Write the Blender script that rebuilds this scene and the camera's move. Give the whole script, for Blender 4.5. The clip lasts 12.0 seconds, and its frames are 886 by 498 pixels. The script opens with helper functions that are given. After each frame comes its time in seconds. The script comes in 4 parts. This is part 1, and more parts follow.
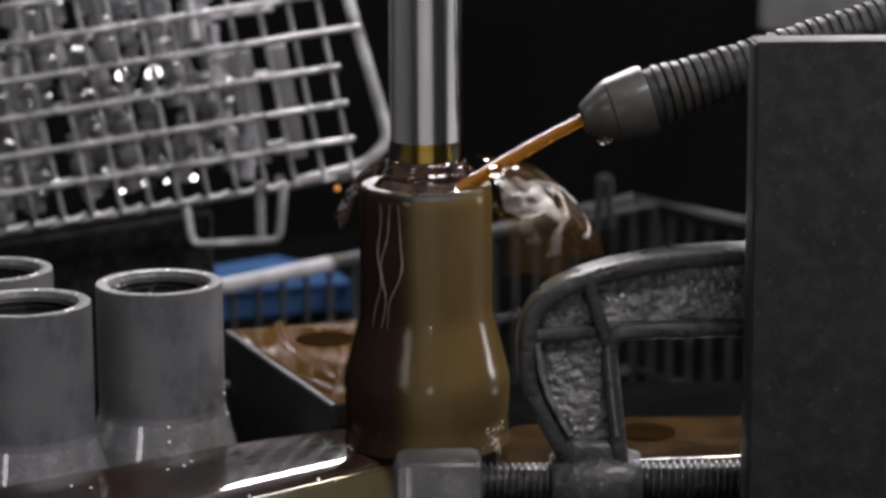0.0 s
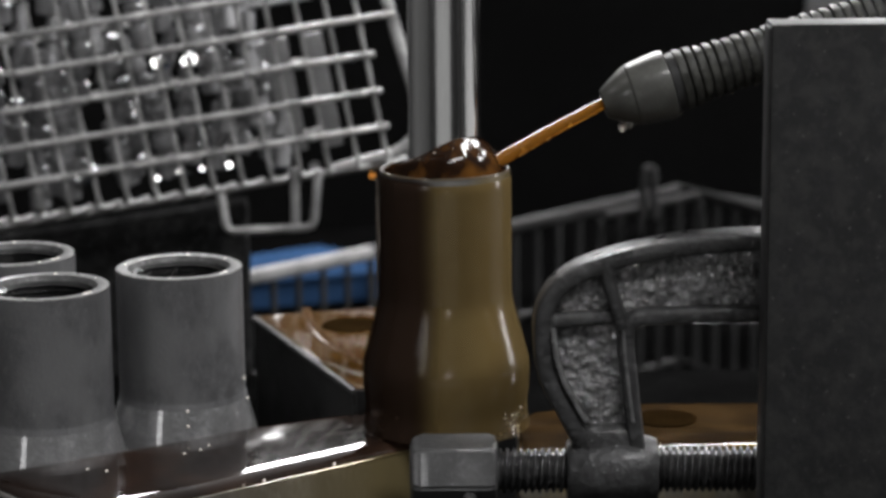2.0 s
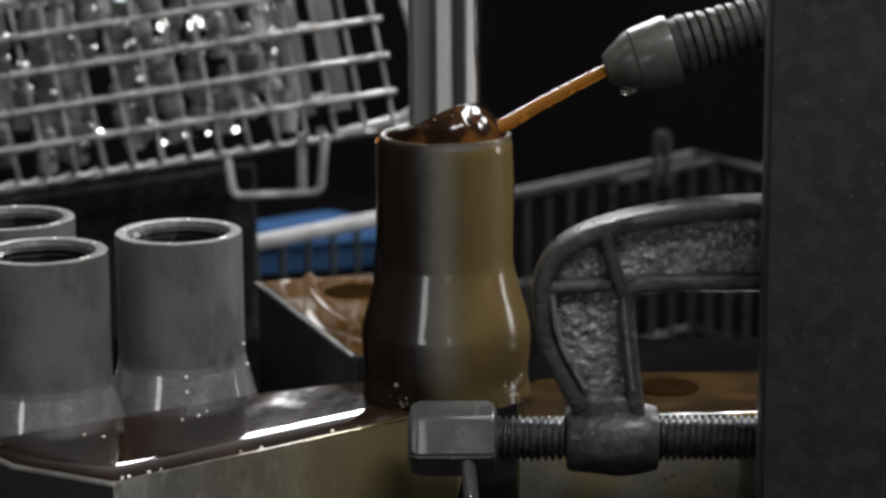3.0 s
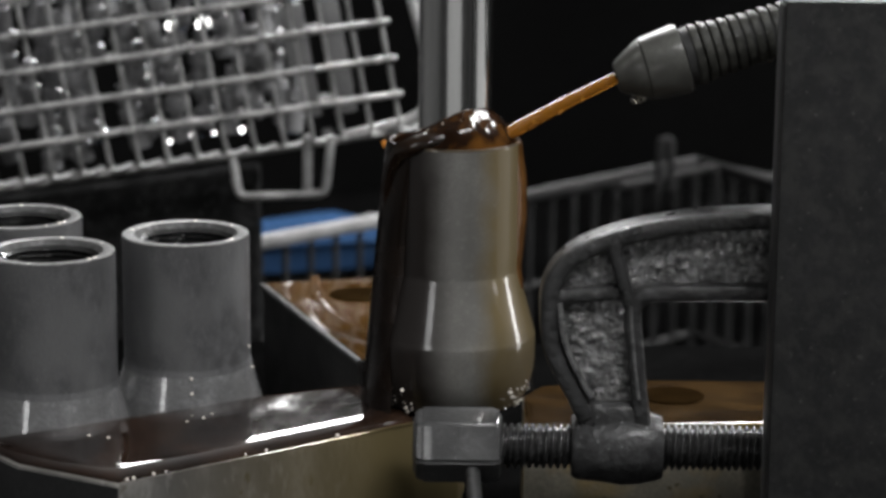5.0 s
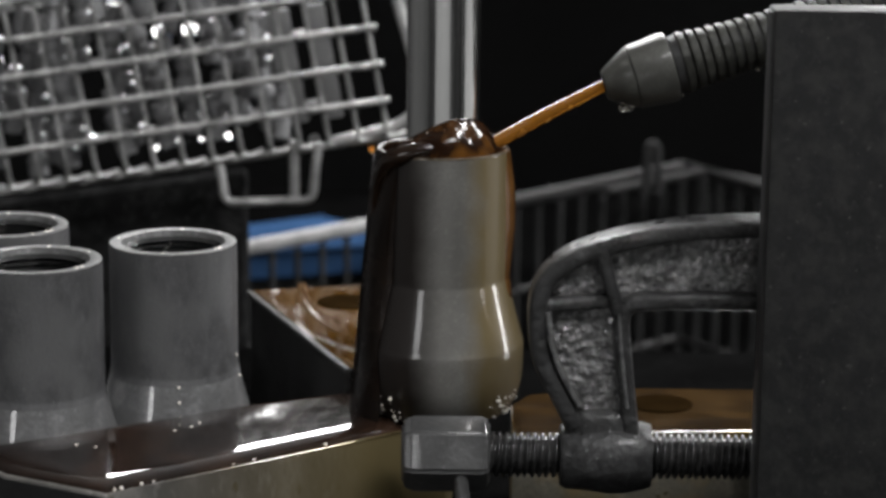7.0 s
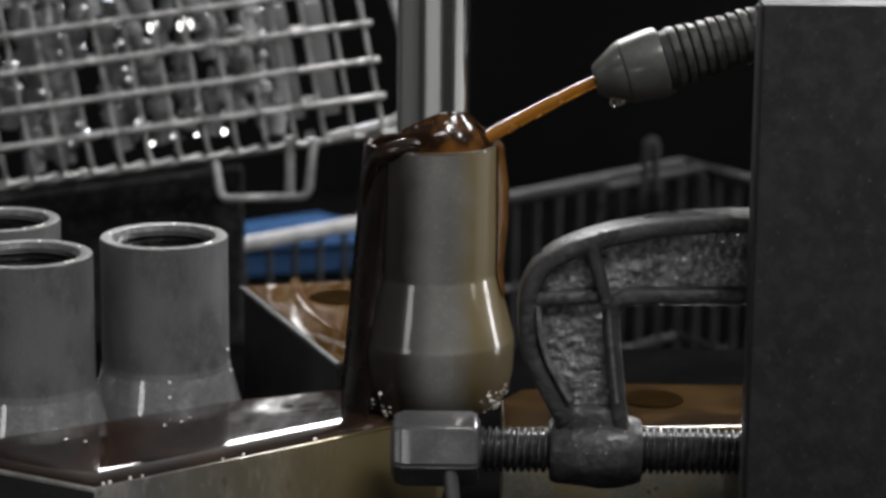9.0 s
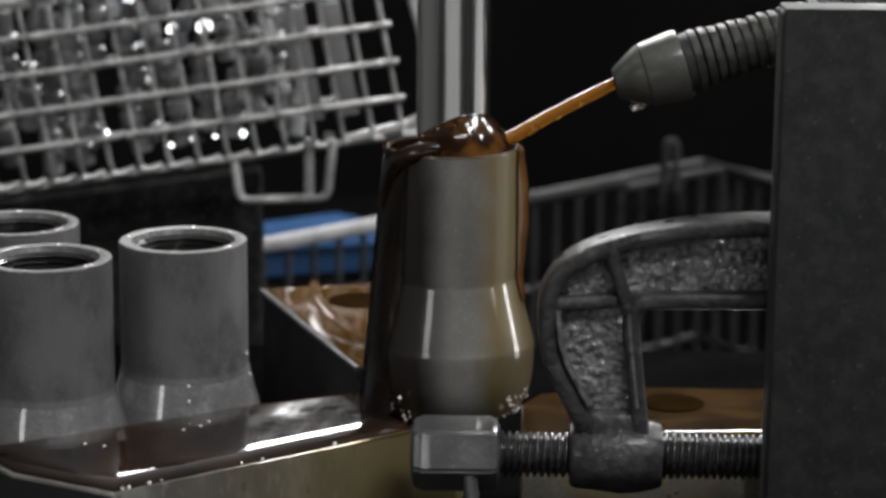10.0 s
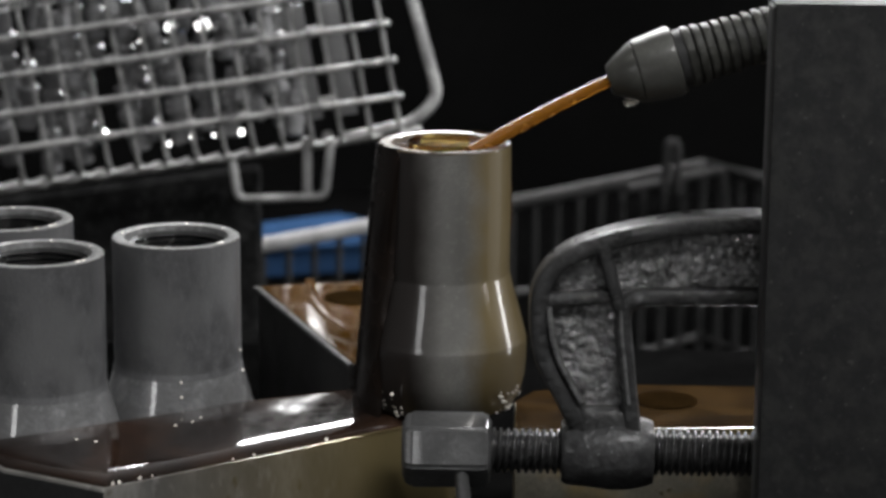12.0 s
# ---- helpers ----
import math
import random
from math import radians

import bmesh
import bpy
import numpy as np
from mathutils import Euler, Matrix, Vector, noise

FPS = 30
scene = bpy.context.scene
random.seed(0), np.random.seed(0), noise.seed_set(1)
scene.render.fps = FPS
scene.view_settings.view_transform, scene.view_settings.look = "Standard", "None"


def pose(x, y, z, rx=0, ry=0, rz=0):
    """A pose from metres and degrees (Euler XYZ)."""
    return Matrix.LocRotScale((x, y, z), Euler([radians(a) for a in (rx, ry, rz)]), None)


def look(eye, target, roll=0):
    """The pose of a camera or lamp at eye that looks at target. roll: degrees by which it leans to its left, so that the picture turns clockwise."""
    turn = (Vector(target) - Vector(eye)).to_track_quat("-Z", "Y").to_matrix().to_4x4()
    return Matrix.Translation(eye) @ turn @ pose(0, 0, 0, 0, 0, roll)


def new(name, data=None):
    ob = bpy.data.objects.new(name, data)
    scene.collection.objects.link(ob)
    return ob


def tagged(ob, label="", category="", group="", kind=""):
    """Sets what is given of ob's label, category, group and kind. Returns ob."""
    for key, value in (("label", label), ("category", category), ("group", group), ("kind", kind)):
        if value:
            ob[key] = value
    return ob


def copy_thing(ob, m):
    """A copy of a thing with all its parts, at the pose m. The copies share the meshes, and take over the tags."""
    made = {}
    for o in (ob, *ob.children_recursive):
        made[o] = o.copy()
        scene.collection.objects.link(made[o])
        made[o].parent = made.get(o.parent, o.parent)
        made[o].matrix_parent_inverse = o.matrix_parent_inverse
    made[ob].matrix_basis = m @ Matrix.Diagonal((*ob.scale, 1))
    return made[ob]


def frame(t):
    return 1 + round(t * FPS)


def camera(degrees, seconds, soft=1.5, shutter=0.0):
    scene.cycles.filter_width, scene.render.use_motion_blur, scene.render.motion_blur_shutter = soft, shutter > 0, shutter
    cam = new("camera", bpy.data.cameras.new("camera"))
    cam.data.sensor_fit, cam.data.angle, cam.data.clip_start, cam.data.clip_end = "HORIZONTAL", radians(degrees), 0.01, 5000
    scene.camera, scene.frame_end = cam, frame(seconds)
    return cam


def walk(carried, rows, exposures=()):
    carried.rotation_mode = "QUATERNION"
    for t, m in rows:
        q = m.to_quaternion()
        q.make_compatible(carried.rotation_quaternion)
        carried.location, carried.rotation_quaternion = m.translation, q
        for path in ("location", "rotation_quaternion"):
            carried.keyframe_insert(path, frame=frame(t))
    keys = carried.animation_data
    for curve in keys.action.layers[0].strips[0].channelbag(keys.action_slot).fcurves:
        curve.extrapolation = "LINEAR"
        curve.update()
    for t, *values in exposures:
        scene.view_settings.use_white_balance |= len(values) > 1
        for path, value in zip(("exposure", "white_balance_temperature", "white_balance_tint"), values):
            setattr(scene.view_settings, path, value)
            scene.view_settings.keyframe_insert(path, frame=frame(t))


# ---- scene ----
PATH = [
    (0, (-0.0141, -0.7221, 0.2129), (0.0040, -0.0371, 0.0700), -0.35),
    (0.5, (-0.0095, -0.7219, 0.2132), (0.0068, -0.0367, 0.0708), -0.20),
    (1, (-0.0055, -0.7210, 0.2121), (0.0075, -0.0360, 0.0687), -0.29),
    (1.5, (-0.0018, -0.7204, 0.2108), (0.0038, -0.0351, 0.0681), -0.35),
    (2, (0.0028, -0.7206, 0.2095), (-0.0006, -0.0357, 0.0651), -0.56),
    (2.5, (0.0098, -0.7183, 0.2080), (0.0014, -0.0346, 0.0579), -0.60),
    (4.5, (0.0095, -0.7131, 0.2111), (-0.0039, -0.0311, 0.0540), -0.00),
    (5, (0.0066, -0.7149, 0.2107), (-0.0028, -0.0323, 0.0560), 0.45),
    (5.5, (0.0061, -0.7143, 0.2099), (0.0002, -0.0315, 0.0556), 0.56),
    (6, (0.0052, -0.7139, 0.2107), (0.0012, -0.0312, 0.0558), 0.59),
    (6.5, (0.0048, -0.7134, 0.2124), (0.0007, -0.0307, 0.0578), 0.64),
    (7, (0.0056, -0.7131, 0.2127), (0.0006, -0.0303, 0.0582), 0.49),
    (9, (0.0108, -0.7129, 0.2113), (0.0036, -0.0302, 0.0566), 0.49),
    (9.5, (0.0099, -0.7116, 0.2122), (-0.0011, -0.0292, 0.0568), 0.48),
    (10, (0.0104, -0.7105, 0.2130), (-0.0022, -0.0281, 0.0573), 0.40),
    (10.5, (0.0117, -0.7097, 0.2129), (-0.0020, -0.0273, 0.0576), 0.48),
    (11, (0.0139, -0.7098, 0.2125), (-0.0019, -0.0274, 0.0572), 0.38),
    (11.5, (0.0159, -0.7095, 0.2108), (-0.0012, -0.0270, 0.0562), 0.37),
    (12, (0.0162, -0.7102, 0.2102), (0.0002, -0.0276, 0.0560), 0.41),
]
cam = camera(21.0, 12.0, soft=3.2, shutter=0.3)
cam.data.dof.use_dof = True
cam.data.dof.focus_distance = 0.70
cam.data.dof.aperture_fstop = 17.0
walk(cam, [(t, look(eye, target, roll)) for t, eye, target, roll in PATH],
     exposures=[(0, 0.12, 6500, 18), (1.0, 0.14, 6500, 16), (2.5, 0.13, 6500, 10), (10, 0.12, 6500, 10), (12, 0.07, 6500, 10)])

# ---- light ----
world = bpy.data.worlds.new("workshop_air")
scene.world = world
world.use_nodes = True
world.node_tree.nodes["Background"].inputs[0].default_value = (0.5, 0.5, 0.52, 1)
world.node_tree.nodes["Background"].inputs[1].default_value = 0.02


def lamp(name, place, target, sx, sy, watts, colour=(1, 1, 1)):
    data = bpy.data.lights.new(name, "AREA")
    data.shape, data.size, data.size_y, data.energy, data.color = "RECTANGLE", sx, sy, watts, colour
    ob = new(name, data)
    ob.matrix_world = look(place, target)
    return ob


lamp("ceiling_lamp_back", (0.05, 2.3, 1.4), (0, 0, 0), 1.05, 0.55, 92)
lamp("ceiling_lamp_right", (1.1, 0.35, 1.5), (0, 0, 0), 0.6, 0.16, 26)
lamp("ceiling_lamp_front", (0.6, -0.9, 1.5), (0, 0, 0), 1.0, 0.25, 27)
# Two unseen panels added for the spindle's reflected bands; no doorway is built.
lamp("fill_panel_south", (-0.1, -3.9, -0.5), (0, 0, 0.05), 3.2, 0.8, 3.2)
lamp("fill_panel_east", (3.9, 0.25, -0.5), (0, 0, 0.05), 3.2, 0.8, 4.2)
# Unseen strip lamp added to mirror as a pale band in the oil.
lamp("reflection_strip_far", (-0.27, 2.6, 0.62), (-0.05, 0.1, 0), 0.05, 0.34, 0.3)
# Unseen lamps placed from the bell's two highlights; the walls have no openings.
lamp("highlight_lamp_east", (3.9, 0.95, 0.5), (0, 0, 0.05), 0.36, 0.9, 30)
lamp("highlight_lamp_south", (-2.6, -3.8, 1.2), (0, 0, 0.05), 0.75, 0.9, 17)
# Small unseen lamp near the camera, set for point glints on the creases.
lamp("glint_lamp", (0.06, -1.7, 0.24), (0, 0, 0.05), 0.04, 0.04, 1.1)

# ---- materials ----


def material(name, colour, rough=0.5, metal=0.0, vary=0.25, scale=60.0, grain=900.0, bump=0.15, coat=0.0, stain=None,
             stain_scale=25.0, transmission=0.0, emission=0.0, stretch=(1, 1, 1), rough_vary=0.12, sides=None, depth=0.0006, spec=0.5, flecks=None, coat_rough=0.05, mottle=None):
    m = bpy.data.materials.new(name)
    m.use_nodes = True
    nt = m.node_tree
    n, l = nt.nodes, nt.links
    b = n["Principled BSDF"]
    tc = n.new("ShaderNodeTexCoord")
    mp = n.new("ShaderNodeMapping")
    mp.inputs["Scale"].default_value = stretch
    l.new(tc.outputs["Object"], mp.inputs["Vector"])

    def tex(s, detail=4):
        t = n.new("ShaderNodeTexNoise")
        t.inputs["Scale"].default_value, t.inputs["Detail"].default_value = s, detail
        l.new(mp.outputs["Vector"], t.inputs["Vector"])
        return t

    def mix(fac, a, bb, kind="MIX"):
        x = n.new("ShaderNodeMix")
        x.data_type, x.blend_type = "RGBA", kind
        for sock, v in ((x.inputs["Factor"], fac), (x.inputs["A"], a), (x.inputs["B"], bb)):
            if hasattr(v, "links"):
                l.new(v, sock)
            else:
                sock.default_value = v
        return x.outputs["Result"]

    def ramp(src, lo, hi, a, bb):
        r = n.new("ShaderNodeMapRange")
        r.inputs["From Min"].default_value, r.inputs["From Max"].default_value = lo, hi
        r.inputs["To Min"].default_value, r.inputs["To Max"].default_value = a, bb
        l.new(src, r.inputs["Value"])
        return r.outputs["Result"]

    big, fine = tex(scale, 3), tex(grain, 5)
    c = (*colour, 1)
    dark = tuple(v * (1 - vary) for v in colour) + (1,)
    light = tuple(min(1, v * (1 + vary)) for v in colour) + (1,)
    col = mix(ramp(big.outputs["Fac"], 0.35, 0.65, 0, 1), dark, light)
    col = mix(ramp(fine.outputs["Fac"], 0.36, 0.64, 0, 0.85), col, mix(0.75, col, dark))
    if mottle:
        # worn and oily spots of millimetre size
        spots = tex(mottle[0], 6)
        col = mix(ramp(spots.outputs["Fac"], 0.4, 0.6, 0, mottle[1]), col, dark)
        col = mix(ramp(tex(mottle[0] * 2.7, 3).outputs["Fac"], 0.56, 0.7, 0, mottle[1]), col, light)
    if stain:
        st = tex(stain_scale, 4)
        col = mix(ramp(st.outputs["Fac"], 0.45, 0.62, 0, 1), col, (*stain, 1))
    if flecks:
        col = mix(ramp(tex(flecks[0], 2).outputs["Fac"], 0.68, 0.76, 0, 1), col, (*flecks[1], 1))
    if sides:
        # oil tint and painted sheen across the piece: (x from, x to, colour), uneven at its border
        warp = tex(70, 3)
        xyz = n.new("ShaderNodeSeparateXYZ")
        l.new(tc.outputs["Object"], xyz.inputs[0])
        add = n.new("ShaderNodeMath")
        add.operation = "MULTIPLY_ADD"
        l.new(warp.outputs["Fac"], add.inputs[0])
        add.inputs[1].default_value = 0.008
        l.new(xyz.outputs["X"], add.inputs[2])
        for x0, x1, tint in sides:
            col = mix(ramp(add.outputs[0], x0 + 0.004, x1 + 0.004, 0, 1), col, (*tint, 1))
    l.new(col, b.inputs["Base Color"])
    l.new(ramp(big.outputs["Fac"], 0.3, 0.7, max(0.01, rough - rough_vary), min(1, rough + rough_vary)), b.inputs["Roughness"])
    b.inputs["Metallic"].default_value = metal
    b.inputs["Coat Weight"].default_value = coat
    b.inputs["Coat Roughness"].default_value = coat_rough
    b.inputs["Transmission Weight"].default_value = transmission
    b.inputs["IOR"].default_value = 1.47
    b.inputs["Specular IOR Level"].default_value = spec
    if emission:
        b.inputs["Emission Color"].default_value = c
        b.inputs["Emission Strength"].default_value = emission
    if bump:
        bp = n.new("ShaderNodeBump")
        bp.inputs["Strength"].default_value = bump
        bp.inputs["Distance"].default_value = depth
        l.new(fine.outputs["Fac"], bp.inputs["Height"])
        l.new(bp.outputs["Normal"], b.inputs["Normal"])
    return m


def oil_material(name, tint, ior=1.47, gloss=0.06, ripple=0.5, scale=140.0, cloud=0.0, body=(0.15, 0.11, 0.048), swell=0.002, thins=False):
    """Thin clear oil: tinted see-through, with a wet shine. thins: it thins out by the mesh's film thickness."""
    m = bpy.data.materials.new(name)
    m.use_nodes = True
    n, l = m.node_tree.nodes, m.node_tree.links
    n.remove(n["Principled BSDF"])
    tc = n.new("ShaderNodeTexCoord")
    tx = n.new("ShaderNodeTexNoise")
    tx.inputs["Scale"].default_value, tx.inputs["Detail"].default_value = scale, 2.0
    l.new(tc.outputs["Object"], tx.inputs["Vector"])
    bp = n.new("ShaderNodeBump")
    bp.inputs["Strength"].default_value, bp.inputs["Distance"].default_value = ripple, swell
    l.new(tx.outputs["Fac"], bp.inputs["Height"])
    clear, shine = n.new("ShaderNodeBsdfTransparent"), n.new("ShaderNodeBsdfGlossy")
    mx = n.new("ShaderNodeMix")
    mx.data_type = "RGBA"
    mx.inputs["A"].default_value = (*[v * 0.8 for v in tint], 1)
    mx.inputs["B"].default_value = (*[min(1, v * 1.15) for v in tint], 1)
    l.new(tx.outputs["Fac"], mx.inputs["Factor"])
    l.new(mx.outputs["Result"], clear.inputs["Color"])
    shine.inputs["Roughness"].default_value = gloss
    fr = n.new("ShaderNodeFresnel")
    fr.inputs["IOR"].default_value = ior
    for node in (shine, fr):
        l.new(bp.outputs["Normal"], node.inputs["Normal"])
    add = n.new("ShaderNodeMixShader")
    l.new(fr.outputs[0], add.inputs[0])
    l.new(clear.outputs[0], add.inputs[1])
    l.new(shine.outputs[0], add.inputs[2])
    last = add
    if cloud:
        milk, last = n.new("ShaderNodeBsdfDiffuse"), n.new("ShaderNodeMixShader")
        milk.inputs["Color"].default_value = (*body, 1)
        last.inputs[0].default_value = cloud
        l.new(add.outputs[0], last.inputs[1])
        l.new(milk.outputs[0], last.inputs[2])
    if thins:
        film_depth, none, cut = n.new("ShaderNodeAttribute"), n.new("ShaderNodeBsdfTransparent"), n.new("ShaderNodeMixShader")
        film_depth.attribute_name = "film"
        l.new(film_depth.outputs["Fac"], cut.inputs[0])
        l.new(none.outputs[0], cut.inputs[1])
        l.new(last.outputs[0], cut.inputs[2])
        last = cut
    l.new(last.outputs[0], n["Material Output"].inputs["Surface"])
    return m


STEEL_GREY = material("phosphated_steel", (0.095, 0.095, 0.098), 0.5, 0.25, 0.24, 400, 1300, 0.25, stain=(0.112, 0.112, 0.114), stain_scale=60, stretch=(1, 1, 0.55), mottle=(700, 0.55), flecks=(900, (0.15, 0.15, 0.15)))
STEEL_WET = material("wet_steel_rim", (0.085, 0.085, 0.085), 0.6, 0.0, 0.4, 260, 500, 0.5, coat=0.08, coat_rough=0.15, depth=0.0006, spec=0.12, mottle=(500, 0.6))
# Bore colour: dark oil plus the shade inside the tube.
BORE_DARK = material("shaded_oily_bore", (0.018, 0.018, 0.018), 0.22, 0.2, 0.3, 90, 500, 0.4, coat=0.7)
BELL_WET = material("wet_phosphated_steel", (0.15, 0.15, 0.152), 0.4, 0.2, 0.3, 160, 600, 0.6, coat=1.0, coat_rough=0.05, mottle=(300, 0.6), stain=(0.12, 0.12, 0.12), stain_scale=90, depth=0.0007)
# Colour holds the oil's tint and the sheen's left-to-right tones.
STEEL_OILED = material("oiled_steel_side_toned", (0.123, 0.119, 0.11), 0.5, 0.1, 0.22, 45, 1300, 0.1, mottle=(200, 0.5), coat=0.6, coat_rough=0.1,
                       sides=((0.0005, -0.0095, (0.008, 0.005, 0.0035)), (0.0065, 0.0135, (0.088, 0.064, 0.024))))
OIL_RIM = material("oily_turned_rim", (0.07, 0.055, 0.038), 0.34, 0.0, 0.4, 160, 420, 0.3, coat=0.25, depth=0.0005, spec=0.15)
STEEL_BRIGHT = material("ground_bright_steel", (0.56, 0.56, 0.55), 0.17, 1.0, 0.1, 300, 1500, 0.04, stretch=(1, 1, 0.02), rough_vary=0.03)
CAST_DARK = material("dark_cast_iron", (0.034, 0.034, 0.0345), 0.36, 0.0, 0.5, 120, 430, 0.9, spec=0.28, coat=0.15, coat_rough=0.08, depth=0.0011, stain=(0.03, 0.03, 0.03), stain_scale=110, flecks=(900, (0.11, 0.11, 0.11)))
# The pale flecks here and in CAST_ROUGH paint glints on wet bumps.
CAST_SMOOTH = material("smooth_oily_cast_iron", (0.036, 0.036, 0.0365), 0.4, 0.1, 0.5, 140, 330, 0.9, spec=0.4, coat=0.12, coat_rough=0.12, depth=0.0009, mottle=(260, 0.7), flecks=(430, (0.2, 0.2, 0.2)))
# Paler iron for thin beads: paints the light caught by the flange edges.
CAST_EDGE_LIT = material("lit_cast_edge", (0.15, 0.15, 0.15), 0.34, 0.4, 0.5, 260, 700, 0.9, coat=0.4)
CAST_ROUGH = material("rough_oily_cast_iron", (0.15, 0.15, 0.151), 0.16, 0.4, 0.5, 170, 520, 1.0, coat=1.0, coat_rough=0.04, depth=0.0024, stain=(0.2, 0.2, 0.2), stain_scale=220, flecks=(560, (0.55, 0.55, 0.55)))
SCREW_DARK = material("oiled_black_screw", (0.034, 0.034, 0.034), 0.4, 0.3, 0.6, 260, 600, 0.7, coat=0.5, coat_rough=0.1, mottle=(420, 0.8), flecks=(520, (0.16, 0.16, 0.16)))
SCREW_WORN = material("worn_grey_steel", (0.085, 0.085, 0.085), 0.45, 0.3, 0.3, 150, 700, 0.4, coat=0.5, coat_rough=0.12, mottle=(300, 0.6), stain=(0.06, 0.06, 0.06), stain_scale=110, flecks=(500, (0.13, 0.13, 0.13)))
SLAB_DARK = material("blackened_steel_slab", (0.022, 0.022, 0.0222), 0.6, 0.0, 0.25, 40, 500, 0.3, stain=(0.027, 0.027, 0.0262), stain_scale=160, spec=0.12, mottle=(180, 0.7), flecks=(640, (0.05, 0.05, 0.048)))
# slightly paler than the slab's front
SLAB_EDGE = material("paler_slab_edge", (0.03, 0.03, 0.03), 0.5, 0.2, 0.3, 60, 600, 0.2, spec=0.3)
BLOCK_STEEL = material("machined_block_steel", (0.28, 0.26, 0.21), 0.4, 0.92, 0.3, 50, 700, 0.3, coat=0.2, stain=(0.34, 0.24, 0.085), stain_scale=30, rough_vary=0.08, flecks=(260, (0.12, 0.1, 0.06)))
OIL_BACK = material("brown_oil_on_dark_steel", (0.06, 0.029, 0.006), 0.045, 0.0, 0.4, 30, 14, 0.02, spec=0.32, rough_vary=0.03, depth=0.001)
BLOCK_LEFT = material("machined_block_steel_stained", (0.3, 0.29, 0.27), 0.42, 0.7, 0.35, 60, 500, 0.35, coat=0.2, stretch=(1, 1, 0.45), mottle=(110, 0.85), rough_vary=0.08, flecks=(260, (0.12, 0.1, 0.06)), sides=((-0.08, -0.02, (0.27, 0.215, 0.105)),))
# Hole discs lie flat; a hole's oily shade is their dark colour.
HOLE_DARK = material("flat_dark_hole_disc", (0.014, 0.008, 0.003), 0.9, 0, 0.3, 90, 500, 0.1, spec=0.0)
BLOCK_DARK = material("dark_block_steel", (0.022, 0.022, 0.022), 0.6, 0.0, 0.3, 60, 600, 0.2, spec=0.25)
OIL_TOP = material("amber_oil_on_steel_top", (0.06, 0.033, 0.011), 0.05, 0.0, 0.4, 40, 26, 0.12, coat=1.0, stain=(0.028, 0.016, 0.007), stain_scale=34, stretch=(1, 2.2, 1), rough_vary=0.02, depth=0.004)
OIL_TOP_DARK = material("dark_oil_on_steel_top", (0.012, 0.0075, 0.0058), 0.07, 0.0, 0.4, 45, 24, 0.12, coat=0.4, coat_rough=0.09, stain=(0.03, 0.016, 0.01), stain_scale=22, rough_vary=0.02, depth=0.004)
OIL_BROWN = material("welling_brown_oil", (0.014, 0.0055, 0.002), 0.12, 0, 0.5, 160, 260, 0.1, coat=0.0, spec=0.3, stain=(0.07, 0.029, 0.006), stain_scale=95, rough_vary=0.02, depth=0.002)
OIL_COLLAR = material("churned_brown_oil", (0.022, 0.012, 0.008), 0.06, 0, 0.5, 200, 260, 0.15, coat=1.0, stain=(0.05, 0.026, 0.014), stain_scale=160, rough_vary=0.02, depth=0.001)
OIL_DARK = material("thick_dark_oil", (0.008, 0.005, 0.0035), 0.25, 0, 0.4, 80, 200, 0.04, coat=0.0, spec=0.25, rough_vary=0.05)
OIL_DEEP = material("deep_brown_oil", (0.012, 0.006, 0.003), 0.2, 0, 0.4, 120, 200, 0.06, coat=0.15, rough_vary=0.03)
OIL_BEAD = material("glinting_oil_bead", (0.9, 0.84, 0.72), 0.01, 0, 0.05, 90, 300, 0.0, rough_vary=0.005, transmission=1.0)
OIL_CLEAR = oil_material("thin_clear_oil", (0.96, 0.86, 0.7), ior=1.13, ripple=1.0, scale=75, gloss=0.015, swell=0.0018, cloud=0.045, body=(0.2, 0.1, 0.035))
# Two pale materials that paint glints and lamp reflections on the oil.
GLINT_THIN = material("thin_glint_oil", (0.17, 0.14, 0.115), 0.2, 0.0, 0.2, 300, 900, 0.1, coat=1.0)
GLINT_PALE = material("pale_glint_oil", (0.85, 0.8, 0.72), 0.2, 0.0, 0.15, 300, 900, 0.1, coat=1.0)
OIL_FILM_BROWN = oil_material("brown_oil_film", (0.62, 0.47, 0.37), ripple=0.4, scale=90, gloss=0.1, cloud=0.85, body=(0.024, 0.0145, 0.01), thins=True)
OIL_FILM = oil_material("olive_oil_film", (0.96, 0.86, 0.61), ripple=0.15, scale=80, gloss=0.16, cloud=0.5, body=(0.145, 0.1, 0.04), thins=True)
OIL_YELLOW = oil_material("yellow_oil_sleeve", (0.93, 0.72, 0.27), ripple=0.2, scale=90)
OIL_EDGE = material("amber_oil_edge", (0.13, 0.058, 0.016), 0.12, 0, 0.3, 90, 300, 0.05, coat=0.3, transmission=0.4)
STREAM = material("amber_oil_stream", (0.15, 0.059, 0.007), 0.22, 0, 0.05, 200, 600, 0.02, transmission=0.25, spec=0.06)
NOZZLE_GREY = material("grey_green_nozzle_plastic", (0.05, 0.05, 0.045), 0.48, 0.0, 0.25, 140, 900, 0.25, coat=0.2, coat_rough=0.15, spec=0.2)
HOSE_GREY = material("grey_hose_plastic", (0.03, 0.03, 0.0265), 0.5, 0.0, 0.5, 260, 700, 0.5, spec=0.12, flecks=(700, (0.12, 0.12, 0.11)))
WIRE = material("galvanised_wire", (0.66, 0.66, 0.65), 0.32, 0.65, 0.3, 90, 700, 0.3)
